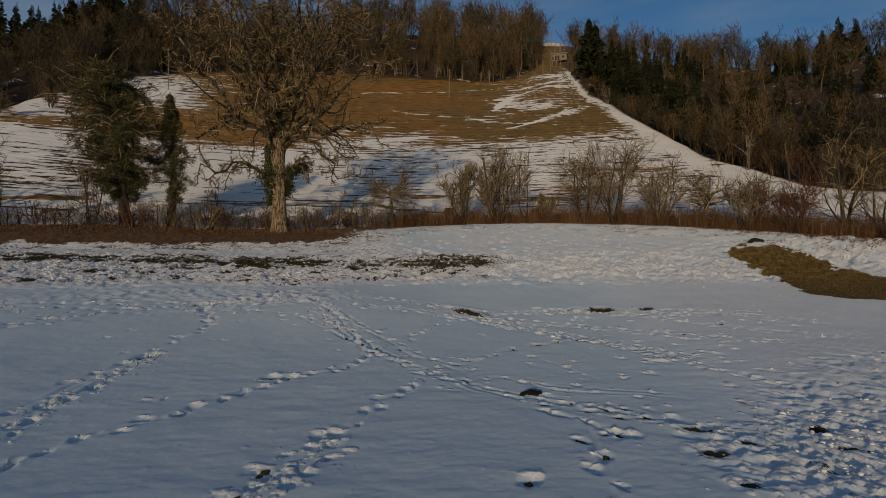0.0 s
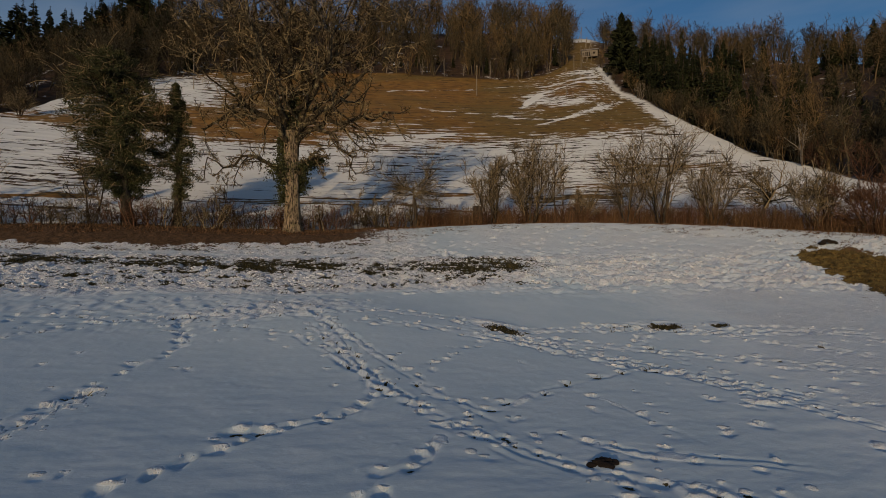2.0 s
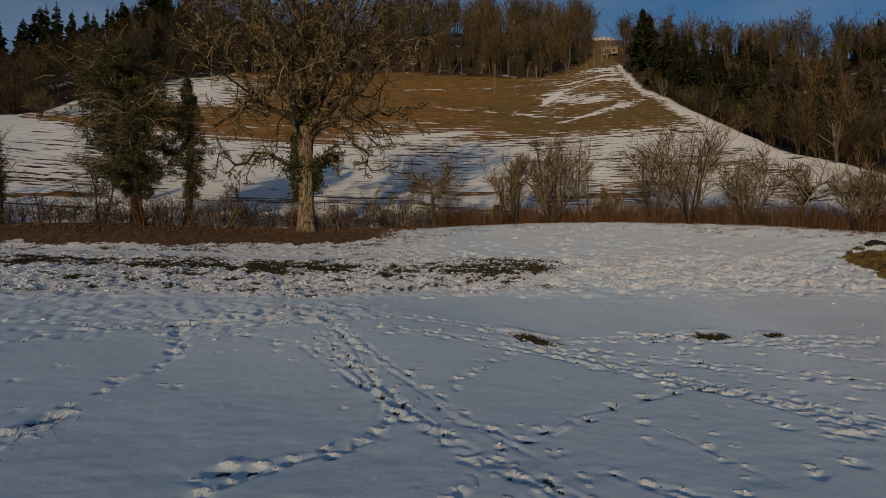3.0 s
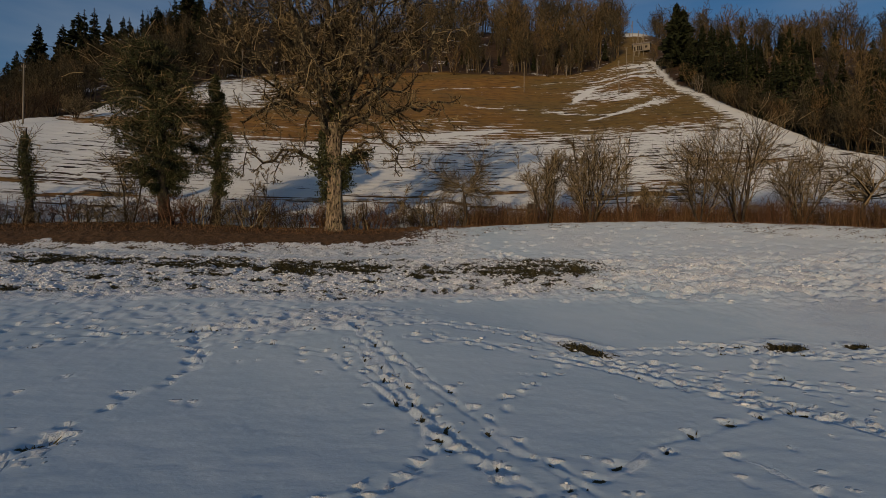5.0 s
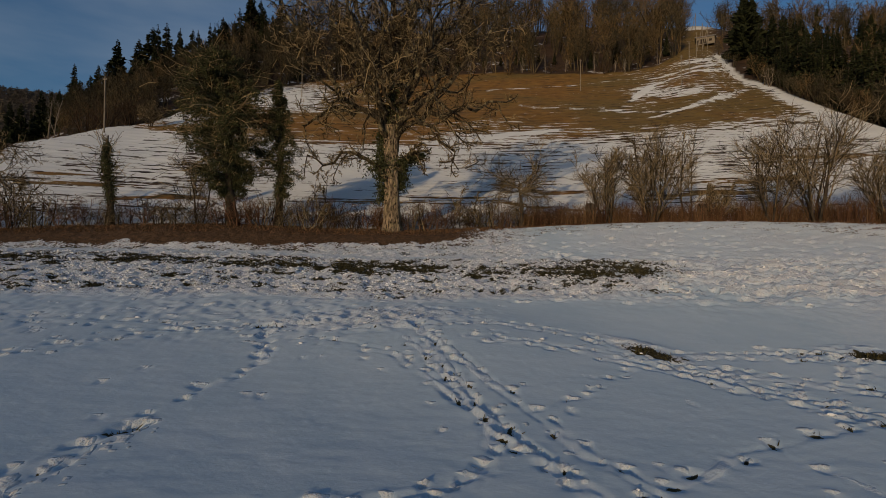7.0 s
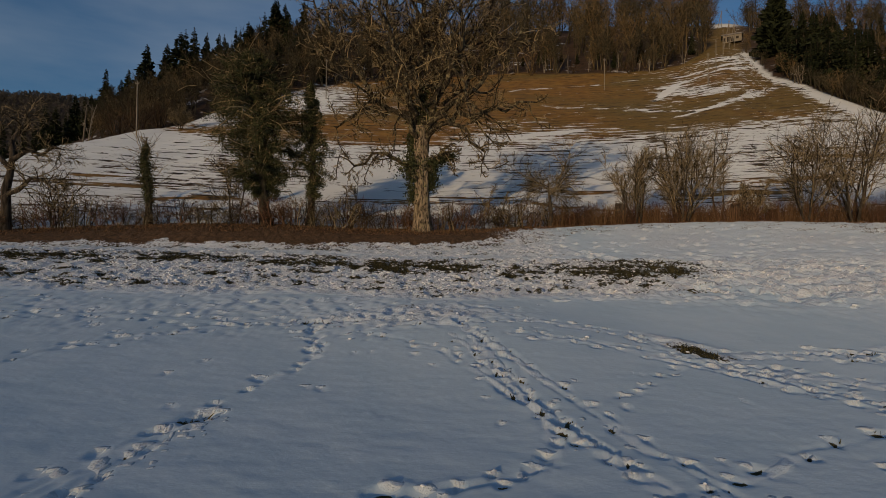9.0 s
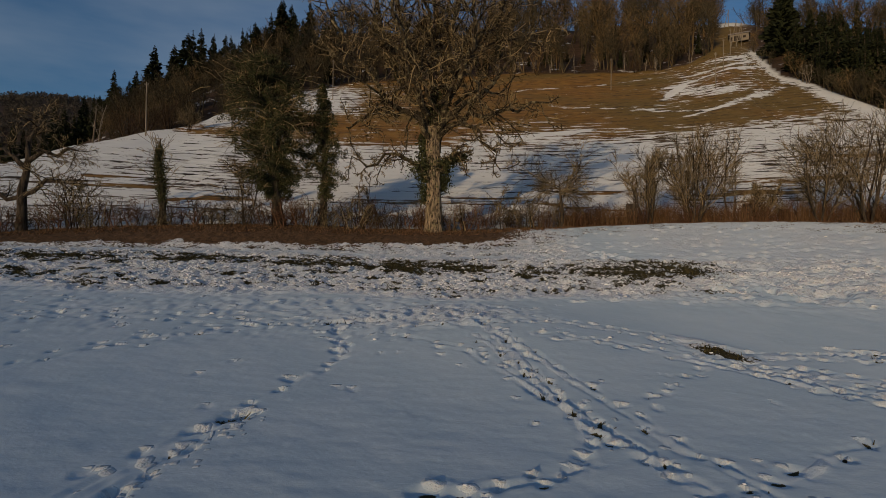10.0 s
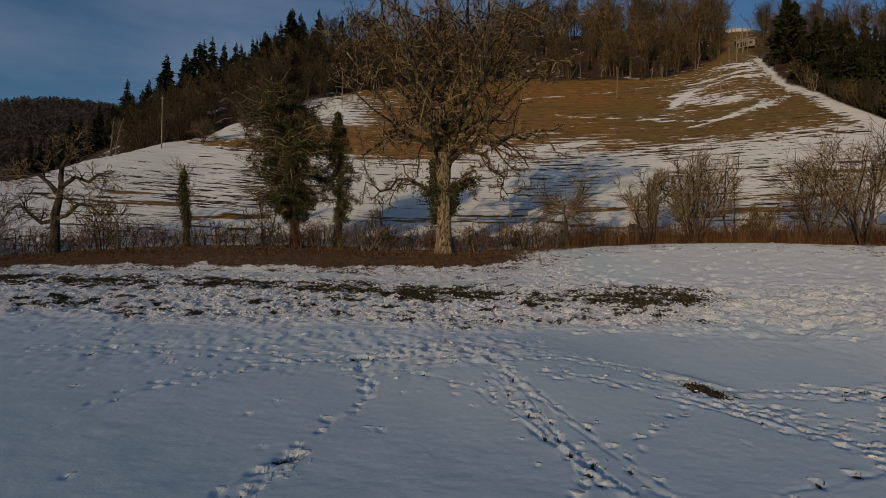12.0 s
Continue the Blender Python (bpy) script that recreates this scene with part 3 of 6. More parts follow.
trail([(6.6, 18.0), (9.5, 17.0), (13, 15.5), (17, 14.5)], 0.34, 0.25, 0.12, 0.075, 16, 0.03)
trail([(-8.5, 16.2), (-7.9, 17.6), (-6.3, 18.9), (-4.8, 19.8), (-3.0, 20.4)], 0.5, 0.2, 0.12, 0.07, 17, 0.03)
trail([(-12, 20), (-9, 20.6), (-6, 20.2), (-3.0, 20.5), (0.5, 20.0)], 0.4, 0.35, 0.12, 0.08, 18, 0.1)
trail([(-1.9, 19.2), (0.3, 17.8), (1.8, 15.2)], 0.5, 0.12, 0.1, 0.06, 19, 0.02)
trail([(10.5, 15.5), (10.2, 17.5), (11.5, 19.2)], 0.4, 0.2, 0.12, 0.08, 20, 0.02)
trail([(4.6, 6.2), (5.1, 7.6), (5.5, 8.6)], 0.6, 0.1, 0.14, 0.11, 21, 0.2)
trail([(6.0, 18.7), (8.2, 16.3), (9.7, 14.6), (10.7, 13.4), (11.8, 11.7), (12.8, 10.3)], 0.26, 0.2, 0.12, 0.09, 22, 0.03, 0.5, 2)
trail([(5.2, 10.4), (6.1, 10.0), (7.4, 9.3), (8.6, 8.3)], 0.5, 0.06, 0.13, 0.08, 23, 0.05, 0.7)
trail([(4.9, 9.8), (5.6, 9.2), (5.8, 8.7), (6.5, 8.0)], 0.45, 0.07, 0.13, 0.09, 24, 0.15, 0.6)
trail([(6.4, 13.8), (6.8, 13.2), (7.0, 12.6), (7.4, 11.4)], 0.5, 0.06, 0.11, 0.06, 25, 0.0)
trail([(13.4, 18.3), (15.3, 17.2), (18.1, 15.5), (21.5, 14.8)], 0.4, 0.22, 0.12, 0.08, 26, 0.05, 0.4)
trail([(9.5, 19.4), (13.4, 18.4), (18.1, 18.5), (21.6, 16.8)], 0.3, 0.2, 0.12, 0.08, 27, 0.12, 0.2, 2)
hoofprint(3.5, 7.05, 0.11, 0.13, 0.6, np.random.RandomState(8), 4, 0.7)
hoofprint(6.0, 8.45, 0.12, 0.13, -0.6, np.random.RandomState(9), 3, 0.8)
hoofprint(-3.1, 20.4, 0.17, 0.11, 0.2, np.random.RandomState(5), 6, 0.95)
hoofprint(-2.4, 20.6, 0.14, 0.09, 0.4, np.random.RandomState(6), 5, 0.6)


def scatter(places, wide, count, seed):
    """Small clods of broken crust thrown up along a trodden line."""
    rng = np.random.RandomState(seed)
    for _ in range(count):
        k = rng.randint(len(places) - 1)
        f = rng.rand()
        x = places[k][0] * (1 - f) + places[k + 1][0] * f + wide * rng.normal()
        y = places[k][1] * (1 - f) + places[k + 1][1] * f + wide * rng.normal()
        size = 0.03 + 0.05 * rng.rand() ** 2
        clod(x, y, size, size * (0.3 + 0.35 * rng.rand()))
        w, dx, dy = cells_round(x, y, size * 3)
        tread_and_sun[w] = np.maximum(tread_and_sun[w], 0.6 * np.exp(-((dx * dx + dy * dy) / (1.4 * size) ** 2) ** 2))


scatter([(-4.6, 9.4), (-4.4, 10.8), (-4.0, 11.9), (-3.6, 13.3), (-3.3, 14.2)], 0.2, 100, 31)
scatter([(-0.7, 6.8), (0.0, 7.9), (0.8, 9.0)], 0.22, 110, 32)
scatter([(-3.6, 20.5), (-1.5, 20.8), (1.0, 20.6)], 0.6, 60, 33)
scatter([(1.7, 15.6), (3.1, 12.6), (5.0, 10.4), (7.3, 8.8)], 0.3, 60, 34)
scatter([(5.0, 20.1), (6.5, 17.9), (9.2, 15.4), (12.0, 13.0)], 0.4, 110, 35)
scatter([(8.0, 6.0), (10.0, 7.4), (13.0, 9.0)], 0.95, 800, 36)
for x, y, wide, deep, turn in ((-3.45, 14.15, 0.30, 0.11, 25), (-3.1, 20.3, 0.42, 0.16, 0), (-2.2, 20.5, 0.25, 0.12, 10)):
    b = blob(x, y, wide, deep, turn)
    bare, dent = np.maximum(bare, b), dent - 0.06 * b
mess = np.random.RandomState(40)
for _ in range(700):
    x, y = mess.uniform(-15, 20), mess.uniform(11, 24)
    if not (4 < x < 19 and y > 19.3) and mess.rand() < 0.2 + 0.6 * (y > 18.5 and x < 3.5):
        hoofprint(x, y, 0.04 + 0.05 * mess.rand(), 0.02 + 0.03 * mess.rand(), mess.rand() * 3, mess, 1)
# long shuffling prints all over the eastern side
for _ in range(110):
    x, y = mess.uniform(5.5, 22), mess.uniform(7.5, 18)
    if x > 0.75 * y - 1 or y < 11:
        hoofprint(x, y, 0.07 + 0.06 * mess.rand(), 0.03 + 0.05 * mess.rand(), -0.45 + 0.35 * mess.normal(), mess, 1, 0.8 * (mess.rand() < 0.08))
# and short trodden dashes up to the crest
for _ in range(1100):
    x, y = mess.uniform(4, 37), mess.uniform(24, 42)
    if mess.rand() < 0.9 - 0.045 * abs(y - 27):
        hoofprint(x, y, 0.09 + 0.07 * mess.rand(), 0.07 + 0.08 * mess.rand(), 0.25 * mess.normal(), mess, 0)
for _ in range(450):
    x, y = mess.uniform(-4, 16), mess.uniform(6, 22)
    clod(x, y, 0.02 + 0.035 * mess.rand(), 0.012 + 0.02 * mess.rand())
dent = np.where(dent > 0.05, 0.05 + 0.07 * np.tanh((dent - 0.05) / 0.07), dent)
GZ = base + 0.8 * snow + (0.62 + (0.13 + 0.2 * ease((GX - 1) / 3)) * ease((GY - 15) / 6)) * dent
# past the foot of the bank the fine sheet dives under the hillside
GZ = GZ - 0.5 * ease((RR - (HH - 0.5)) / 0.6)
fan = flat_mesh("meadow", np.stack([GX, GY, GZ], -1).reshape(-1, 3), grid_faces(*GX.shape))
per_vertex(fan, "bare", bare), per_vertex(fan, "tread_and_sun", tread_and_sun), per_vertex(fan, "bank", bank), per_vertex(fan, "dry", np.clip(2 * knoll, 0, 1) * (0.2 + 0.8 * ease((GY - 21) / 6)))
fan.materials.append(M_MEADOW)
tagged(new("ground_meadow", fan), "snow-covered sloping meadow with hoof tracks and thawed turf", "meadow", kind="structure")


def snow_clods(count, seed):
    """Broken lumps of snow lying along the tracks and over the churned ground."""
    rng = np.random.RandomState(seed)
    g = (1 + 5 ** 0.5) / 2
    ball = unit(np.array([(-1, g, 0), (1, g, 0), (-1, -g, 0), (1, -g, 0), (0, -1, g), (0, 1, g), (0, -1, -g), (0, 1, -g), (g, 0, -1), (g, 0, 1), (-g, 0, -1), (-g, 0, 1)], float))
    tri = np.array([(0, 11, 5), (0, 5, 1), (0, 1, 7), (0, 7, 10), (0, 10, 11), (1, 5, 9), (5, 11, 4), (11, 10, 2), (10, 7, 6), (7, 1, 8),
                    (3, 9, 4), (3, 4, 2), (3, 2, 6), (3, 6, 8), (3, 8, 9), (4, 9, 5), (2, 4, 11), (6, 2, 10), (8, 6, 7), (9, 8, 1)])
    weight = (np.clip(tread_and_sun - 0.56, 0, 1) * (1 + 5 * corner) * GR ** 2 * (RR < HH - 5.5) * (bare < 0.6) * (0.25 + 1.5 * N3.octaves(GX / 0.8, GY / 0.8, 3) ** 2) / (1 + (GR / 16) ** 2)).ravel()
    pick = rng.choice(weight.size, count, p=weight / weight.sum())
    at = np.stack([GX.ravel()[pick] + 0.03 * rng.normal(size=count), GY.ravel()[pick] + 0.03 * rng.normal(size=count), GZ.ravel()[pick]], -1)
    size = (0.010 + 0.022 * rng.rand(count) ** 3) * (0.8 + GR.ravel()[pick] / 30) * (1 + 0.9 * corner.ravel()[pick])
    shape = size[:, None] * np.stack([0.9 + 1.2 * rng.rand(count), 0.8 + 0.5 * rng.rand(count), 0.45 + 0.35 * rng.rand(count)], -1)
    turn = rng.rand(count) * 6.28
    v = ball[None] * (0.75 + 0.5 * rng.rand(count, 12, 1)) * shape[:, None]
    c, d = np.cos(turn)[:, None], np.sin(turn)[:, None]
    v = np.stack([v[..., 0] * c - v[..., 1] * d, v[..., 0] * d + v[..., 1] * c, v[..., 2] + 0.3 * size[:, None]], -1) + at[:, None]
    faces = (np.arange(count)[:, None, None] * 12 + tri[None]).reshape(-1, 3)
    me = flat_mesh("snow_clods", v.reshape(-1, 3), faces)
    me.materials.append(M_CLOD)
    return tagged(new("snow_clods", me), "loose lumps of broken snow along the hoof tracks", "snow", kind="stuff")


def unit(v):
    return v / np.maximum(np.linalg.norm(v, axis=-1, keepdims=True), 1e-9)


snow_clods(6500, 51)

# ---- the hillside and all the land round it ----
ang = np.radians(np.concatenate([np.arange(-180, -50, 2.0), np.arange(-50, 66, 0.33), np.arange(66, 180, 2.0)]))
rad = np.concatenate([[0.05, 2.0, 4.0], np.arange(5, 30, 1.0), np.arange(30, 60, 0.4), 60 * np.exp(np.arange(0, math.log(300 / 60), 0.010)), 300 * np.exp(np.arange(0.03, math.log(3200 / 300), 0.06))])
HA, HR2 = np.meshgrid(ang, rad)
HX, HY = CX + np.sin(HA) * HR2, CY + np.cos(HA) * HR2
hz, hb, hr, hh, he = lie(HX, HY)
fan_a = np.degrees(np.arctan2(HX - FAN_X, HY - FAN_Y))
fan_r = np.hypot(HX - FAN_X, HY - FAN_Y)
under = (hr < hh - 0.25) & (fan_a > -42.6) & (fan_a < 57.4) & (fan_r > 6.3)
inside = np.minimum(np.minimum(fan_r - 6.2, (fan_a + 42.7) * fan_r / 57.3), np.minimum((57.5 - fan_a) * fan_r / 57.3, hh - hr))
out_z = hz - 0.02 - 0.4 * ease(inside / 1.6) * under
step = ease((hr - hh) / 10)
out_z = out_z + step * (1.2 * (N1.octaves(HX / 22, HY / 22, 3) - 0.5) + 0.5 * (N2.octaves(HX / 5, HY / 5, 3) - 0.5))
rise = (out_z - 2.7) / np.maximum(hr, 1)            # how steeply one looks up at it
t = (hr - hh) / (he - hh)
# thawed: the sunny middle of the slope; snow lies at its foot, on its eastern edge and in the hollow
core = ease((rise - 0.163) / 0.115) * ease((hb + 25) / 7) * (1 - ease((hb - 14) / 9))
thaw = 0.155 + 0.835 * core
thaw = thaw - 0.72 * np.exp(-((hb + 14.0) / 5.0) ** 4 - ((rise - 0.284) / 0.027) ** 4)
thaw = thaw + 0.28 * np.exp(-((hb + 9) / 10) ** 4 - ((rise - 0.230) / 0.024) ** 4)
thaw = thaw - 0.06 * ease((hb + 2) / 8) * np.exp(-((rise - 0.215) / 0.022) ** 2)
east = ease((rise - 0.185) / 0.055) * ease((hb - 14) / 9) * (1 - ease((hb - 38) / 6))
thaw = thaw + 0.66 * east
thaw = thaw + 0.29 * np.exp(-((hb - 30.0) / 4.2) ** 4 - ((rise - 0.256) / 0.028) ** 4)
thaw = thaw + 0.20 * np.exp(-((hb - 21.5) / 6) ** 4 - ((rise - 0.245) / 0.021) ** 4)
thaw = thaw - 0.46 * np.exp(-((hb - 25) / 4) ** 4 - ((rise - 0.287 + 0.0012 * (hb - 25)) / 0.010) ** 2)
thaw = thaw + 0.40 * ease((rise - 0.325) / 0.012) * np.exp(-((hb - 25) / 3.5) ** 4)
thaw = thaw - 0.8 * np.exp(-((hb - 27.2) / 2.0) ** 4 - ((rise - 0.334) / 0.005) ** 2)
thaw = thaw + 0.6 * np.exp(-((hb + 24) / 4.2) ** 4 - ((rise - 0.212) / 0.009) ** 2)
thaw = thaw + 0.3 * ease((rise - 0.25) / 0.02) * ease((hb + 4) / 4) * (1 - ease((hb - 18) / 5))
thaw = thaw - 1.2 * ease((hr - 272 + 1.2 * (hb - 27)) / 5) * np.exp(-((hb - 27.6) / 1.9) ** 4)
lane = ease(1.15 - (he - hr) / (0.12 * he + 4)) * ease((hb - 27.5) / 2.5) * (1 - ease((rise - 0.338) / 0.01))
thaw = thaw - 0.75 * lane
thaw = thaw + 0.10 * (1 - ease((rise - 0.16) / 0.05)) * ease((t - 0.03) / 0.05)
thaw = thaw + 0.7 * np.exp(-((hb - 43) / 2.6) ** 4 - ((rise - 0.167 + 0.008 * (hb - 43)) / 0.006) ** 2)
# single thawed ledges near the foot
for x, y, wide, deep, gain in ((-33.2, 57.8, 4, 0.7, 0.5), (-29, 53.3, 5, 0.7, 0.5), (-19, 48.8, 4, 0.6, 0.55), (7.3, 51.1, 9, 0.6, 0.55), (10.3, 55.9, 7, 0.7, 0.45), (34.5, 56.1, 8, 0.8, 0.5), (0, 49.6, 8, 0.5, 0.45), (46, 64, 7, 1.0, 0.5), (26, 53, 7, 0.6, 0.4)):
    thaw = thaw + gain * np.exp(-(((HX - x) / wide) ** 2 + ((HY - y) / deep) ** 2) ** 2)
# snow lingers in the old cart tracks
for places in ([(17.2, 142.7), (27.7, 150.2), (42.4, 155.1), (58.1, 161.1)], [(64.9, 154.2), (72.3, 147.6), (86.5, 159.9)], [(45.9, 121.1), (59.2, 140.6), (74.3, 142.4), (85.9, 155.1)],
               [(41.6, 100.2), (48.9, 99.7), (58.5, 108.0), (74.6, 125.6)], [(2.9, 76.4), (9.9, 82.1), (21.5, 89.7)], [(21.5, 116.5), (39.8, 112.2), (47.6, 97.0)]):
    for (x0, y0), (x1, y1) in zip(places, places[1:]):
        ex, ey = x1 - x0, y1 - y0
        f = np.clip(((HX - x0) * ex + (HY - y0) * ey) / (ex * ex + ey * ey), 0, 1)
        far = np.hypot(HX - x0 - f * ex, HY - y0 - f * ey)
        thaw = thaw - 0.75 * np.exp(-(far / 1.1) ** 2)
behind = ease((np.abs(hb - 7) - 60) / 12)
thaw = np.where(hr < hh + 0.8, 0.9, thaw) * (1 - behind) - 0.6 * behind
wood = ease((hr - he - 1.0 + 6 * (N2.octaves(HX / 7, HY / 7, 3) - 0.5)) / 2.5) * (1 - behind)
gap = np.exp(-((hb - 27.4) / 1.5) ** 2) * ease((300 - hr) / 20)
wood = wood * (1 - gap)
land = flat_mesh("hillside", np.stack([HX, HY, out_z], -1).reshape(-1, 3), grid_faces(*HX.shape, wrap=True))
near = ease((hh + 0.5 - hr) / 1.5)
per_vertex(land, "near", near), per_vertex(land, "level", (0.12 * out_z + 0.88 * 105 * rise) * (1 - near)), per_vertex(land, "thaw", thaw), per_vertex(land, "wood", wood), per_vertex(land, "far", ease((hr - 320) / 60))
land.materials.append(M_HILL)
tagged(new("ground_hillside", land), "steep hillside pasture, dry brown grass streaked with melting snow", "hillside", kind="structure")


# ---- growing things ----
def tubes(pts, rad, sides):
    """Round stems along B paths of n places: places and faces."""
    B, n = pts.shape[:2]
    tan = unit(np.gradient(pts, axis=1))
    ref = np.where(np.abs(tan[..., 2:3]) > 0.9, np.array([1.0, 0, 0]), np.array([0, 0, 1.0]))
    u = unit(np.cross(tan, ref))
    v = np.cross(tan, u)
    a = np.arange(sides) * 2 * np.pi / sides
    ring = pts[:, :, None] + rad[:, :, None, None] * (np.cos(a)[:, None] * u[:, :, None] + np.sin(a)[:, None] * v[:, :, None])
    one = grid_faces(n, sides, wrap=True)
    faces = (np.arange(B)[:, None, None] * n * sides + one[None]).reshape(-1, 4)
    return ring.reshape(-1, 3), faces


def joined(pieces):
    vs, fs, k = [], [], 0
    for v, f in pieces:
        vs.append(v), fs.append(f + k)
        k += len(v)
    return np.concatenate(vs), np.concatenate(fs)


def path_of(rng, start, way, length, n, wander, up, droop=0.0):
    """B wandering paths from start along way."""
    B = len(start)
    pts = np.zeros((B, n, 3))
    pts[:, 0] = start
    d = unit(way)
    for i in range(1, n):
        d = unit(d + wander * rng.normal(size=(B, 3)) + np.array([0, 0, up - droop * i / n]))
        pts[:, i] = pts[:, i - 1] + d * (length / (n - 1))[:, None]
    return pts


def offshoots(rng, pts, rad, k, spread, length, ratio, n, wander, up, lo=0.25, hi=1.0, droop=0.0):
    """k side branches on each of the paths, shorter towards the tip."""
    B, m = pts.shape[:2]
    at = lo + (hi - lo) * (np.arange(k)[None] + rng.rand(B, k)) / k
    f = at * (m - 1)
    i = np.minimum(f.astype(int), m - 2)
    g = (f - i)[..., None]
    rows = np.arange(B)[:, None]
    start = pts[rows, i] * (1 - g) + pts[rows, i + 1] * g
    tan = unit(pts[rows, i + 1] - pts[rows, i])
    side = unit(np.cross(tan, rng.normal(size=tan.shape)))
    a = np.radians(spread * (0.6 + 0.8 * rng.rand(B, k)))[..., None]
    way = np.cos(a) * tan + np.sin(a) * side
    whole = np.linalg.norm(np.diff(pts, axis=1), axis=-1).sum(1)[:, None]
    ln = whole * length * (1.15 - 0.55 * at) * (0.6 + 0.8 * rng.rand(B, k))
    r0 = (rad[rows, i] * (1 - g[..., 0]) + rad[rows, i + 1] * g[..., 0]) * ratio
    new_pts = path_of(rng, start.reshape(-1, 3), way.reshape(-1, 3), ln.ravel(), n, wander, up, droop)
    taper = np.linspace(1, 0.35, n)[None]
    return new_pts, r0.ravel()[:, None] * taper


def ribbons(rng, pts, rad):
    """The thinnest twigs, four corners each."""
    side = unit(np.cross(pts[:, -1] - pts[:, 0], rng.normal(size=(len(pts), 3)))) * rad[:, :1]
    quad = np.stack([pts[:, 0] - side, pts[:, 0] + side, pts[:, -1] + 0.4 * side, pts[:, -1] - 0.4 * side], 1)
    return quad.reshape(-1, 3), np.arange(len(pts) * 4).reshape(-1, 4)


def leaf_cloud(rng, centres, size, lift=0.0):
    """Small four-cornered leaves round given places."""
    B = len(centres)
    u = unit(rng.normal(size=(B, 3)))
    v = unit(np.cross(u, rng.normal(size=(B, 3))))
    s = size * (0.6 + 0.8 * rng.rand(B, 1))
    c = centres
    quad = np.stack([c - u * s, c + v * s * 0.7, c + u * s, c - v * s * 0.7 + np.array([0, 0, lift])], 1)
    return quad.reshape(-1, 3), np.arange(B * 4).reshape(-1, 4)


def part(name, mesh_or_pair, mat, parent=None, label="", smooth=True):
    """One mesh object under its thing."""
    if isinstance(mesh_or_pair, bmesh.types.BMesh):
        me = bpy.data.meshes.new(name)
        mesh_or_pair.to_mesh(me), mesh_or_pair.free()
    elif isinstance(mesh_or_pair, tuple):
        me = flat_mesh(name, *mesh_or_pair, smooth=smooth)
    else:
        me = mesh_or_pair
    if mat and not me.materials:
        me.materials.append(mat)
    ob = new(name, me)
    ob.parent = parent
    return tagged(ob, label) if label else ob


def thing(name, label, category, place=None, group=""):
    ob = new(name)
    ob.empty_display_size = 0.3
    if place is not None:
        ob.matrix_basis = place
    return tagged(ob, label, category, group)


def ground_pose(x, y, turn=0.0, sink=0.05, scale=1.0):
    return pose(x, y, height(x, y) - sink, 0, 0, turn) @ Matrix.Scale(scale, 4)


def crooked(rng, pts, n, bend):
    """Paths rounded through their places, with small kinks."""
    B, m = pts.shape[:2]
    p = np.concatenate([2 * pts[:, :1] - pts[:, 1:2], pts, 2 * pts[:, -1:] - pts[:, -2:-1]], 1)
    f = np.linspace(0, m - 1.0001, n)
    i, t = f.astype(int), (f % 1)[None, :, None]
    a, b, c, d = p[:, i], p[:, i + 1], p[:, i + 2], p[:, i + 3]
    out = 0.5 * (2 * b + (c - a) * t + (2 * a - 5 * b + 4 * c - d) * t ** 2 + (3 * b - a - 3 * c + d) * t ** 3)
    kink = bend * rng.normal(size=out.shape)
    kink[:, 0] = 0
    return out + kink


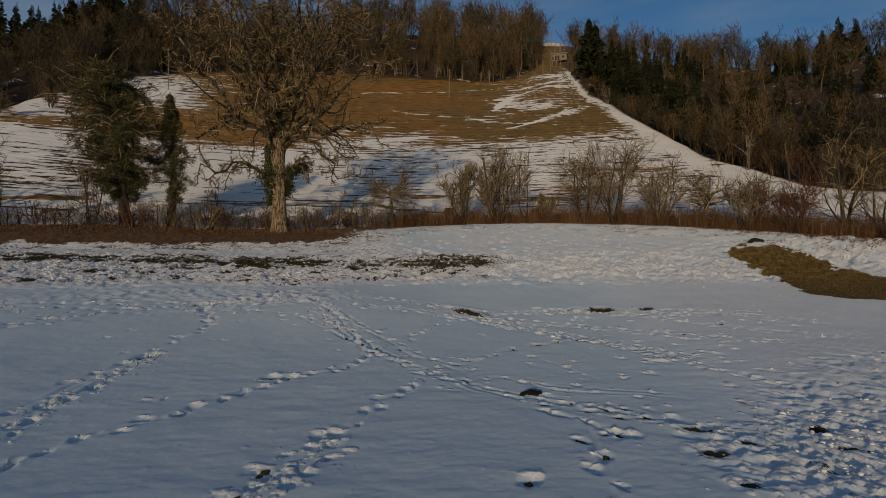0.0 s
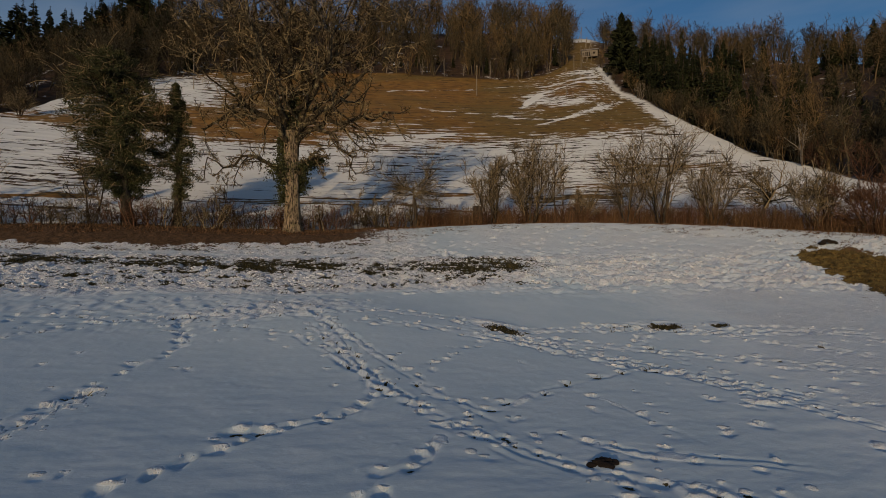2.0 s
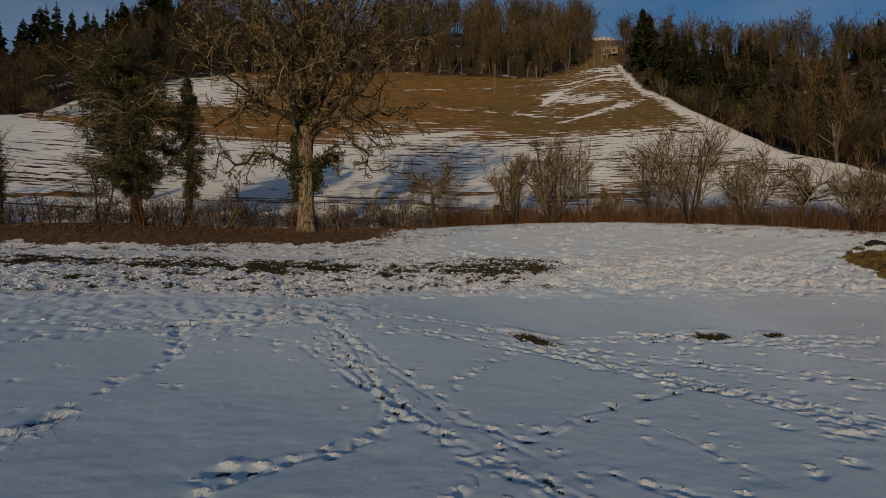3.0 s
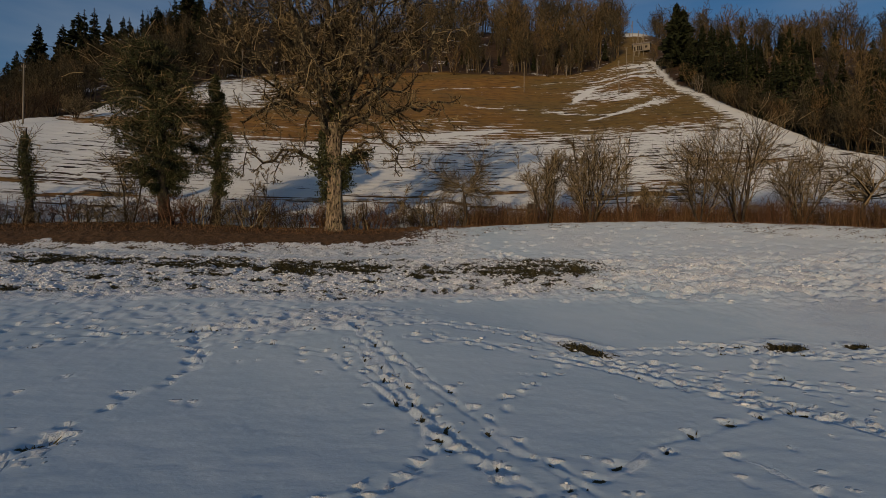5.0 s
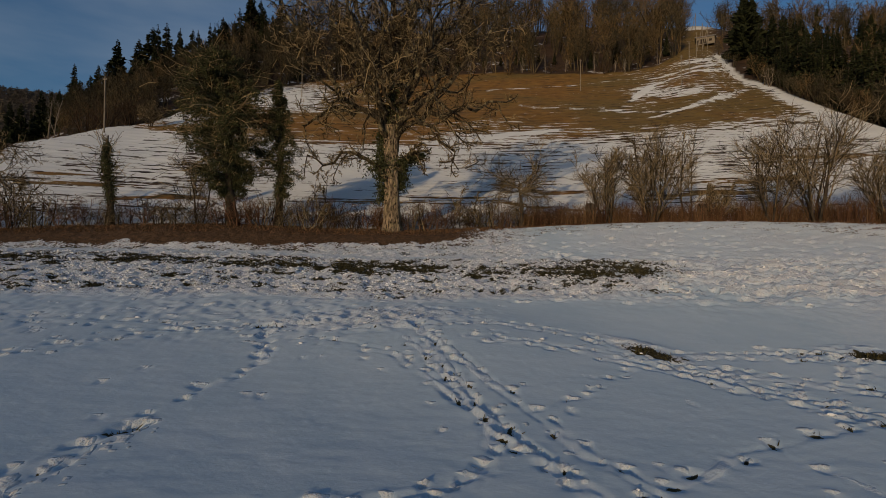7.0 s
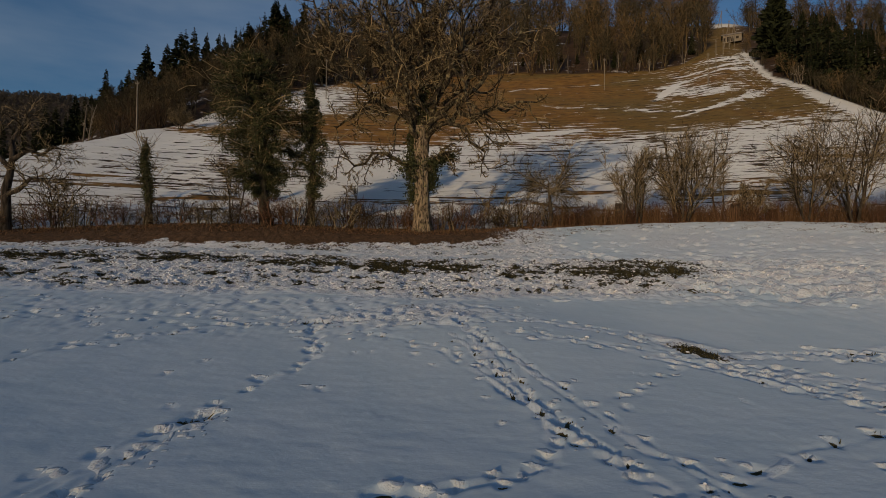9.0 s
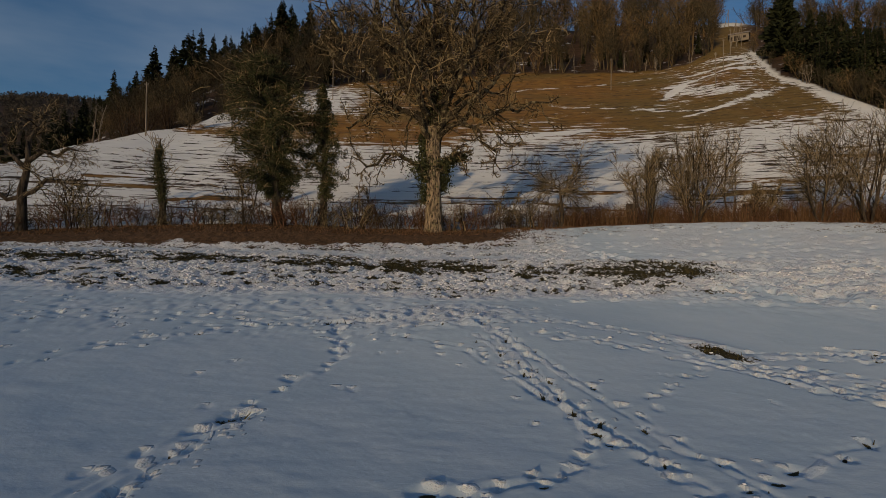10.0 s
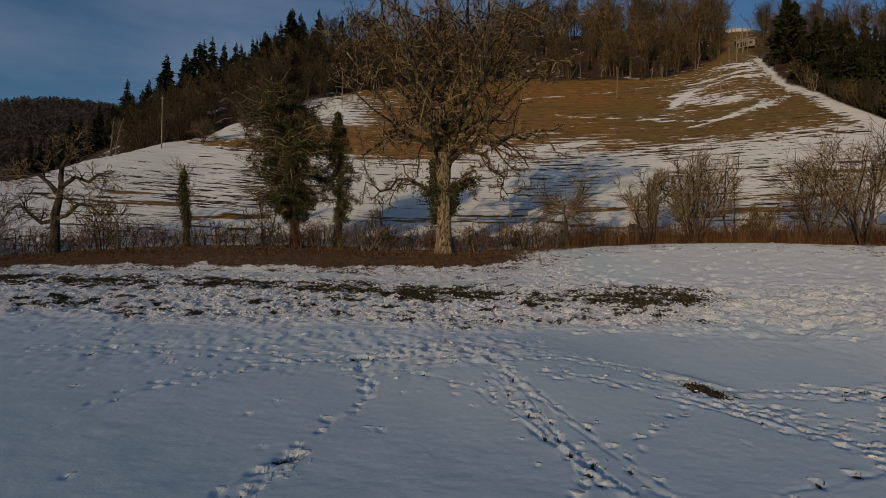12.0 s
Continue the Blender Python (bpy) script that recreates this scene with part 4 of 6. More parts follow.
# ---- the great bare tree in the hedge ----
def great_tree():
    rng = np.random.RandomState(5)
    x, y = -1.05, 39.8
    z0 = height(x, y) - 0.15
    tree = thing("tree", "huge old bare tree with ivy on its forked trunk", "tree", pose(x, y, z0))
    # the trunk leans a little and forks at six metres
    stem = np.array([[0.05, 0, -0.2], [0.02, 0, 0.8], [0, 0, 2.2], [-0.05, 0, 4.0], [-0.1, 0, 5.6], [-0.05, 0.05, 6.8]])[None]
    sr = np.array([[0.78, 0.56, 0.47, 0.45, 0.50, 0.46]])
    fork = np.array([[[-0.25, 0, 5.4], [-0.55, 0, 7.0], [-1.0, 0.2, 9.0], [-1.5, 0.1, 11.5], [-2.3, 0.3, 14.5], [-2.7, 0.2, 18.0]],
                     [[0.15, 0, 5.2], [0.45, 0.1, 7.0], [0.8, 0.3, 9.2], [0.9, 0.2, 12.0], [1.4, -0.2, 15.5], [1.2, 0.0, 19.0]],
                     [[0.0, 0.1, 6.6], [0.0, 0.5, 8.6], [-0.2, 0.9, 11.0], [0.1, 1.3, 14.0], [-0.4, 1.5, 17.5], [-0.2, 1.7, 20.5]]])
    fr = np.array([[0.30, 0.27, 0.23, 0.18, 0.12, 0.05], [0.32, 0.29, 0.25, 0.2, 0.13, 0.05], [0.28, 0.25, 0.21, 0.17, 0.12, 0.05]])
    at = np.linspace(0, 5, 26)
    stem, sr = crooked(rng, stem, 26, 0.0), np.interp(at, np.arange(6), sr[0])[None]
    sv, sf = tubes(stem, sr, 40)
    turn = np.tile(np.arange(40) / 40, 26)
    ridge = 0.6 * np.abs(np.sin(turn * np.pi * 7 + 0.35 * np.sin(sv[:, 2] * 0.9))) + 0.8 * N1.octaves(turn * 13, sv[:, 2] * 0.55, 3)
    core = np.repeat(stem[0], 40, 0)
    sv = core + (sv - core) * (0.80 + 0.24 * ridge)[:, None]
    part("trunk", (sv, sf), M_BARK, tree, "rough grey-brown trunk lit by the sun")
    for one, r in zip(crooked(rng, fork, 14, 0.07), fr):
        part("fork_stem", tubes(one[None], 0.85 * np.interp(np.linspace(0, 5, 14), np.arange(6), r)[None], 12), M_LIMB, tree)
    # great limbs, crooked with age
    limbs = np.array([[[-0.5, 0, 6.9], [-2.4, -0.6, 8.2], [-4.4, -1.0, 10.2], [-6.0, -1.0, 12.6], [-7.0, -1.2, 15.2]],
                      [[-0.9, 0.1, 8.6], [-2.2, 0.8, 10.4], [-3.6, 1.4, 13.0], [-4.4, 1.8, 16.0], [-5.0, 2.0, 19.0]],
                      [[0.5, 0, 7.2], [2.2, -0.5, 8.4], [4.2, -0.9, 10.0], [5.6, -0.7, 12.2], [6.6, -0.6, 14.6]],
                      [[0.8, 0.2, 9.4], [2.0, 0.9, 11.4], [3.4, 1.3, 14.0], [4.2, 1.2, 17.0], [5.0, 1.0, 20.0]],
                      [[-0.4, -0.1, 7.6], [-1.2, -1.8, 9.2], [-2.2, -3.2, 11.4], [-2.6, -4.2, 14.0], [-3.0, -4.6, 16.8]],
                      [[0.6, 0.0, 8.0], [1.6, -1.8, 9.6], [2.4, -3.0, 12.0], [2.6, -3.8, 14.6], [3.2, -4.2, 17.6]],
                      [[0.35, -0.2, 6.2], [2.0, -0.6, 7.3], [3.8, -0.8, 7.4], [5.6, -0.9, 8.0], [7.4, -1.0, 8.3]],
                      [[-0.2, -0.2, 6.0], [-1.6, -0.7, 7.2], [-3.0, -0.9, 7.8], [-4.2, -1.0, 7.2], [-5.2, -1.0, 6.6]],
                      [[0.3, -0.3, 6.6], [1.8, -0.6, 7.0], [2.9, -0.8, 6.2], [3.6, -0.9, 4.9], [4.2, -1.0, 4.0]],
                      [[-0.3, -0.3, 3.4], [-1.2, -0.5, 4.4], [-2.6, -0.6, 4.9], [-3.8, -0.7, 4.5], [-5.0, -0.7, 4.7]],
                      [[0.2, -0.3, 4.2], [0.8, -0.5, 4.7], [1.3, -0.6, 4.8], [1.7, -0.6, 4.6], [1.9, -0.6, 4.9]]])
    lr = np.array([[0.24, 0.2, 0.15, 0.1, 0.05]] * 6 + [[0.24, 0.2, 0.16, 0.11, 0.05]] * 2 + [[0.19, 0.16, 0.12, 0.09, 0.04]] * 2 + [[0.2, 0.18, 0.15, 0.12, 0.08]])
    more = 9
    a = np.arange(more) * 2.4 + 0.4
    start = np.stack([0.5 * np.cos(a), 0.4 * np.sin(a), 6.9 + 0.65 * np.arange(more)], -1)
    way = np.stack([np.cos(a), 0.8 * np.sin(a), 0.8 + 0.3 * rng.rand(more)], -1)
    extra = path_of(rng, start, way, 7.0 + 2.5 * rng.rand(more), 5, 0.12, 0.12)
    limbs, lr = crooked(rng, np.concatenate([limbs, extra]), 11, 0.2), np.concatenate([lr, [[0.17, 0.14, 0.11, 0.08, 0.04]] * more])
    lr = np.stack([np.interp(np.linspace(0, 4, 11), np.arange(5), r) for r in lr])
    for one, r in zip(limbs, lr):
        part("limb", tubes(one[None], 0.8 * r[None], 9), M_LIMB, tree)
    mains, mr = np.concatenate([crooked(rng, fork, 11, 0.1), limbs]), np.concatenate([[np.interp(np.linspace(0, 5, 11), np.arange(6), r) for r in fr], lr])
    b1, r1 = offshoots(rng, mains, mr, 9, 60, 0.34, 0.42, 7, 0.24, 0.05, 0.22)
    b2, r2 = offshoots(rng, b1, r1, 7, 56, 0.40, 0.55, 5, 0.24, 0.05, 0.12)
    b3, r3 = offshoots(rng, b2, np.maximum(r2, 0.020), 6, 56, 0.42, 0.66, 3, 0.24, 0.04, 0.15)
    b4, r4 = offshoots(rng, b3, np.maximum(r3, 0.014), 3, 55, 0.5, 0.8, 2, 0.28, 0.0, 0.2)
    # young shoots crowd the fork and the roots of the limbs
    sprouts, rs = offshoots(rng, mains, np.minimum(mr, 0.05), 15, 62, 0.11, 0.4, 4, 0.25, 0.10, 0.10, 0.6)
    s2, q2 = offshoots(rng, sprouts, rs, 5, 50, 0.5, 0.7, 2, 0.25, 0.05)
    tagged(part("undergrowth", joined([tubes(sprouts, np.maximum(rs, 0.011), 3), ribbons(rng, s2, np.maximum(q2, 0.010))]), M_TWIG, tree, "thin twiggy shoots round the fork"), kind="stuff")
    tagged(part("branching", tubes(b1, np.maximum(r1, 0.034), 6), M_LIMB, tree, "dark crooked boughs"), kind="stuff")
    crown = joined([tubes(b2, np.maximum(r2, 0.020), 4), tubes(b3, np.maximum(r3, 0.013), 3), ribbons(rng, b4, np.maximum(r4, 0.011))])
    tagged(part("crown", crown, M_TWIG, tree, "fine lichened twigs"), kind="stuff")
    # ivy on the dark side of the trunk and round the fork
    c = []
    for k, spread, (ax, ay, az), (bx, by, bz) in ((3000, 0.24, (-0.5, -0.05, 2.0), (-0.6, -0.05, 6.4)), (1700, 0.24, (0.5, 0.15, 2.8), (0.6, 0.1, 4.6)),
                                                   (1100, 0.26, (0.6, -0.5, 4.4), (1.9, -0.6, 4.9)), (1500, 0.4, (-0.3, 0.3, 6.6), (0.3, 0.3, 9.2)), (900, 0.5, (-0.9, -0.3, 4.4), (-0.5, -0.2, 4.0))):
        t = rng.rand(k, 1)
        c.append(np.array([ax, ay, az]) * (1 - t) + np.array([bx, by, bz]) * t + spread * rng.normal(size=(k, 3)) * np.array([1, 0.8, 0.7]))
    part("ivy", leaf_cloud(rng, np.concatenate(c), 0.07), M_IVY, tree, "dark green ivy leaves", False)
    return tree


great_tree()


# ---- ivy-clad trees ----
def ivy_tree(label, x, y, tall, outline, seed, stem=0.28, boughs=60, leaves_n=30000, lean=0.0, leaf=0.06, bare_reach=1.3):
    """outline: the half width of the crown at heights from its foot to its top."""
    rng = np.random.RandomState(seed)
    tree = thing("ivy_tree", label, "tree", pose(x, y, height(x, y) - 0.15), "ivy-clad trees in the hedge")
    t = np.linspace(0, 1, 9)
    sp = np.stack([lean * t + 0.10 * np.sin(5 * t + seed), 0.1 * np.cos(4 * t), tall * 0.97 * t], -1)[None]
    sr = (stem * (1 - 0.85 * t) * (1 + 0.45 * np.exp(-t * 18)))[None]
    part("trunk", tubes(sp, sr, 12), M_BARK_DARK, tree)
    at_h, half = np.array(outline).T
    low, top = at_h[0], at_h[-1]
    # boughs all the way up, hanging at their ends
    h = low + (top - low) * (np.arange(boughs) + rng.rand(boughs)) / boughs
    a = np.arange(boughs) * 2.4 + 0.6 * rng.normal(size=boughs)
    reach = np.interp(h, at_h, half) * (0.55 + 0.6 * rng.rand(boughs))
    f = h / tall / 0.97 * 8
    k = np.minimum(f.astype(int), 7)
    start = sp[0, k] + (sp[0, k + 1] - sp[0, k]) * (f - k)[:, None]
    way = np.stack([np.cos(a), np.sin(a), 0.15 + 0.35 * rng.rand(boughs)], -1)
    b1 = path_of(rng, start, way, reach * 1.06, 7, 0.12, 0.0, 0.22)
    r1 = (0.018 + 0.016 * reach)[:, None] * np.linspace(1, 0.4, 7)[None]
    b2, r2 = offshoots(rng, b1, r1, 6, 52, 0.42, 0.6, 4, 0.2, 0.0, 0.1, 1.0, 0.15)
    b3, r3 = offshoots(rng, b2, r2, 4, 48, 0.62, 0.75, 2, 0.25, 0.0)
    # bare shoots stick out beyond the leaves
    few = rng.rand(len(b1)) < 0.75
    out = path_of(rng, b1[few][:, 3], b1[few][:, 6] - b1[few][:, 3] + np.array([0, 0, 0.15]), reach[few] * 0.55 * bare_reach, 5, 0.16, 0.03)
    ro = np.full((len(out), 1), 0.02) * np.linspace(1, 0.5, 5)[None]
    o2, q2 = offshoots(rng, out, ro, 5, 45, 0.45, 0.7, 3, 0.2, 0.02)
    crown = joined([tubes(b1, r1, 5), tubes(b2, np.maximum(r2, 0.013), 3), ribbons(rng, b3, np.maximum(r3, 0.010)), tubes(out, ro, 4), tubes(o2, np.maximum(q2, 0.012), 3)])
    tagged(part("crown", crown, M_TWIG, tree, "thin pale twigs among the ivy"), kind="stuff")
    # leaves in hanging sprays along the boughs and side shoots, and up the stem
    n1, n2, n3 = int(0.25 * leaves_n), int(0.6 * leaves_n), int(0.15 * leaves_n)
    pick = rng.randint(0, len(b1), n1)
    c1 = b1[pick, rng.randint(1, 7, n1)]
    dense = rng.rand(len(b2)) ** 0.6
    pick = rng.choice(len(b2), n2, p=dense / dense.sum())
    u = rng.rand(n2, 1)
    seg = rng.randint(0, 3, n2)
    c2 = b2[pick, seg] * (1 - u) + b2[pick, seg + 1] * u
    th = (low * 0.75 + (0.93 * tall - 0.75 * low) * rng.rand(n3)) / tall / 0.97 * 8
    k = np.minimum(th.astype(int), 7)
    c3 = sp[0, k] + (sp[0, k + 1] - sp[0, k]) * (th - k)[:, None] + rng.normal(size=(n3, 3)) * 0.12
    c = np.concatenate([c1, c2, c3]) + rng.normal(size=(n1 + n2 + n3, 3)) * np.array([0.10, 0.10, 0.11]) - np.array([0, 0, 0.08])
    part("ivy", leaf_cloud(rng, c, leaf), M_IVY, tree, "dense dark green ivy", False)
    return tree


ivy_tree("broad tree smothered in dark ivy, bare twigs sticking out", -10.7, 39.6, 11.0, [(2.2, 0.7), (2.9, 1.5), (3.7, 2.1), (5.2, 2.35), (6.8, 2.6), (8.6, 2.6), (9.8, 2.0), (10.8, 0.9)], 11, 0.34, 140, 105000, -1.3, 0.042, 1.9)
ivy_tree("slim ivy-clad tree with pointed top", -8.2, 40.3, 9.5, [(2.0, 0.5), (3.2, 1.0), (4.6, 1.35), (5.6, 1.35), (6.5, 1.1), (7.5, 0.75), (8.6, 0.4), (9.3, 0.15)], 12, 0.26, 75, 26000, 0.0, 0.042)
ivy_tree("stunted ivy-clad trunk with bare side twigs", -18.3, 39.6, 5.8, [(1.6, 0.15), (2.2, 0.28), (3.1, 0.32), (3.7, 0.48), (4.3, 0.5), (4.7, 0.28), (5.2, 0.1)], 13, 0.24, 40, 6500, 0.05, 0.042, 9.0)


# ---- bare trees and shrubs along the hedge ----
def bare_tree(name, label, x, y, tall, wide, seed, stems=1, trunk=0.16, clear=0.25, mat=None, wood=None, spread=46, up=0.08, turn=0, group="bare trees along the hedge", fine=6, boughs=8, sprays=8):
    rng = np.random.RandomState(seed)
    tree = thing(name, label, "tree", pose(x, y, height(x, y) - 0.1, 0, 0, turn), group)
    B = stems
    a = np.arange(B) * 2 * np.pi / B + rng.rand(B)
    off = 0.0 if B == 1 else 0.25
    start = np.stack([off * np.cos(a), off * np.sin(a), np.zeros(B)], -1)
    lean = 0.12 if B == 1 else 0.32 * wide / tall * 2.2
    way = np.stack([lean * np.cos(a), lean * np.sin(a), np.ones(B)], -1)
    length = tall * (0.62 if B == 1 else 0.9) * (0.8 + 0.25 * rng.rand(B))
    sp = path_of(rng, start, way, length, 7, 0.08, 0.06)
    sr = trunk * (0.7 + 0.5 * rng.rand(B, 1)) * np.linspace(1, 0.3, 7)[None]
    b1, r1 = offshoots(rng, sp, sr, 17 if B == 1 else boughs, spread, (1.25 if B == 1 else 0.75) * wide / tall * 1.6, 0.55, 6, 0.17, up, clear if B == 1 else 0.12)
    b2, r2 = offshoots(rng, b1, r1, sprays, 46, 0.56, 0.6, 4, 0.2, up, 0.15)
    b3, r3 = offshoots(rng, b2, np.maximum(r2, 0.011), fine, 42, 0.7, 0.8, 2, 0.2, up, 0.15)
    part("trunk", tubes(sp, sr, 9), wood or M_BARK_DARK, tree)
    crown = joined([tubes(b1, np.maximum(r1, 0.020), 4), tubes(b2, np.maximum(r2, 0.014), 3), ribbons(rng, b3, np.maximum(r3, 0.012))])
    tagged(part("crown", crown, mat or M_TWIG_GREY, tree), kind="stuff")
    return tree
SHOOTS = "many-stemmed bare shrub with upright grey-brown shoots"
bare_tree("apple_tree", "low spreading bare apple tree with flat tangled crown", 7.7, 43.0, 5.0, 2.5, 31, trunk=0.2, clear=0.74, spread=76, up=0.015, fine=9, sprays=14)
bare_tree("shrub_tree", SHOOTS, 14.4, 45.0, 5.6, 2.1, 32, 7, 0.06, spread=26, up=0.16)
bare_tree("shrub_tree", SHOOTS, 17.5, 44.6, 6.0, 2.7, 33, 9, 0.075, spread=30, up=0.14)
bare_tree("sapling", "slender bare sapling with upright twigs", 20.0, 44.3, 6.6, 1.7, 34, 2, 0.07, spread=28, up=0.18)
bare_tree("shrub_tree", SHOOTS, 21.7, 43.6, 3.0, 1.0, 35, 6, 0.04, spread=30, up=0.12)
bare_tree("shrub_tree", "bushy bare tree with dense rounded crown", 24.9, 42.0, 6.4, 3.1, 36, 5, 0.09, spread=38, up=0.1)
bare_tree("shrub_tree", "bushy bare tree with dense rounded crown", 27.2, 41.0, 6.9, 3.2, 37, 6, 0.09, spread=38, up=0.1)
bare_tree("shrub_tree", SHOOTS, 30.3, 39.0, 5.0, 2.3, 38, 7, 0.06, spread=32, up=0.12)
bare_tree("apple_tree", "bare apple tree with dense rounded crown", 32.9, 37.2, 5.2, 2.7, 39, trunk=0.2, clear=0.45, spread=68, up=0.07, fine=7, sprays=11)
bare_tree("shrub_tree", "low bushy bare shrub", 35.4, 34.6, 3.8, 2.3, 41, 7, 0.05, spread=36, up=0.1)
bare_tree("shrub_tree", "low bushy shrub with reddish twigs", 37.3, 32.2, 3.6, 1.7, 42, 7, 0.05, mat=M_TWIG_RED, spread=36, up=0.1)
bare_tree("hedge_tree", "thin ivy-stemmed bare tree with yellowish twigs", 39.2, 29.9, 9.2, 2.6, 43, 2, 0.15, mat=M_TWIG, spread=44, up=0.05)
bare_tree("hedge_tree", "thin bare tree with yellowish twigs", 40.5, 28.0, 7.4, 2.2, 44, 3, 0.1, mat=M_TWIG, spread=40, up=0.08)
bare_tree("shrub_tree", SHOOTS, 41.5, 26.2, 4.0, 1.8, 45, 7, 0.05)
bare_tree("sapling", "thin dark sapling beside ivy-clad trees", -13.0, 40.0, 4.4, 1.3, 46, 3, 0.05)
bare_tree("sapling", "thin dark sapling beside ivy-clad trees", -5.9, 40.2, 4.0, 0.8, 47, 2, 0.04)
bare_tree("shrub_tree", "thin dark bare shrub in the hedge", -23.2, 38.6, 3.6, 1.5, 48, 5, 0.04, fine=3, sprays=4)
bare_tree("shrub_tree", "thin dark bare shrub in the hedge", -29.5, 36.8, 4.2, 1.6, 49, 6, 0.05, fine=4, sprays=5)
bare_tree("sapling", "thin bare sapling in the hedge", 3.6, 41.6, 3.2, 0.7, 50, 2, 0.03)


# ---- the gnarled apple tree at the western end ----
def gnarled_tree():
    rng = np.random.RandomState(61)
    tree = thing("apple_tree", "old gnarled bare apple tree with twisted hanging limbs", "tree", ground_pose(-26.0, 38.2), "bare trees along the hedge")
    stem = np.array([[0, 0, -0.2], [0.05, 0, 1.2], [0.0, 0, 2.6], [0.25, 0, 3.6], [0.35, 0, 4.6], [0.2, 0.1, 5.6]])[None]
    part("trunk", tubes(stem, np.array([[0.34, 0.27, 0.25, 0.19, 0.15, 0.08]]), 12), M_BARK_DARK, tree)
    limbs = np.array([[[0.05, 0, 2.3], [0.9, -0.2, 2.5], [1.7, -0.3, 3.2], [2.5, -0.3, 3.1], [3.3, -0.4, 2.5]],
                      [[0, 0, 2.2], [-0.8, -0.1, 2.0], [-1.5, -0.2, 2.6], [-2.2, -0.2, 3.2], [-2.6, -0.3, 2.8]],
                      [[0.3, 0, 4.3], [1.2, 0.1, 5.0], [2.0, 0.2, 4.7], [2.7, 0.1, 5.2], [3.4, 0.1, 5.0]],
                      [[0.25, 0, 3.8], [-0.6, 0.2, 4.6], [-1.4, 0.3, 5.2], [-2.2, 0.4, 5.0], [-3.0, 0.4, 5.4]],
                      [[0.3, 0, 4.8], [0.1, 0.4, 5.8], [0.5, 0.6, 6.6], [0.4, 0.9, 7.2], [0.7, 1.0, 7.8]]])
    lr = np.array([[0.16, 0.13, 0.11, 0.08, 0.04]] * 5)
    for one, r in zip(limbs, lr):
        part("limb", tubes(one[None], r[None], 8), M_BARK_DARK, tree)
    b1, r1 = offshoots(rng, limbs, lr, 14, 62, 0.48, 0.36, 6, 0.22, 0.06)
    b2, r2 = offshoots(rng, b1, r1, 6, 48, 0.52, 0.55, 5, 0.24, 0.02)
    b3, r3 = offshoots(rng, b2, np.maximum(r2, 0.01), 4, 45, 0.6, 0.7, 4, 0.22, 0.0)
    tagged(part("crown", joined([tubes(b1, np.maximum(r1, 0.020), 5), tubes(b2, np.maximum(r2, 0.013), 3), tubes(b3, np.maximum(r3, 0.010), 3)]), M_TWIG_GREY, tree), kind="stuff")


gnarled_tree()


# ---- the hedge: low twiggy shrubs and russet stalks on a bank ----
def hedge_shrub(seed, tall, mat):
    rng = np.random.RandomState(seed)
    B = 11
    start = np.stack([rng.uniform(-0.75, 0.75, B), rng.uniform(-0.35, 0.35, B), np.full(B, -0.1)], -1)
    way = np.stack([0.35 * rng.normal(size=B), 0.3 * rng.normal(size=B), np.ones(B)], -1)
    sp = path_of(rng, start, way, tall * (0.6 + 0.5 * rng.rand(B)), 6, 0.16, 0.03)
    sr = 0.026 * (0.6 + 0.8 * rng.rand(B, 1)) * np.linspace(1, 0.45, 6)[None]
    b1, r1 = offshoots(rng, sp, sr, 6, 52, 0.40, 0.7, 3, 0.26, 0.0)
    b2, r2 = offshoots(rng, b1, r1, 2, 45, 0.6, 0.8, 2, 0.26, 0.0)
    wood = joined([tubes(sp, sr, 4), tubes(b1, np.maximum(r1, 0.011), 3), tubes(b2, np.maximum(r2, 0.009), 3)])
    me = flat_mesh("hedge_shrub", *wood)
    me.materials.append(mat)
    tips = b2[rng.randint(0, len(b2), 45), -1]
    dry = flat_mesh("dry_leaves", *leaf_cloud(rng, tips, 0.035), smooth=False)
    dry.materials.append(M_LEAF_DRY)
    return me, dry


def stalk_clump(seed, tall):
    rng = np.random.RandomState(seed)
    B = 44
    start = np.stack([rng.uniform(-0.7, 0.7, B), rng.uniform(-0.4, 0.4, B), np.full(B, -0.08)], -1)
    way = np.stack([0.14 * rng.normal(size=B), 0.14 * rng.normal(size=B), np.ones(B)], -1)
    sp = path_of(rng, start, way, tall * (0.45 + 0.65 * rng.rand(B)), 3, 0.05, 0.0, 0.06)
    sr = 0.010 * (0.6 + 0.8 * rng.rand(B, 1)) * np.linspace(1, 0.5, 3)[None]
    b1, r1 = offshoots(rng, sp, sr, 3, 40, 0.3, 0.8, 2, 0.2, 0.0, 0.2)
    return flat_mesh("stalks", *joined([tubes(sp, sr, 3), tubes(b1, np.maximum(r1, 0.006), 3)]))


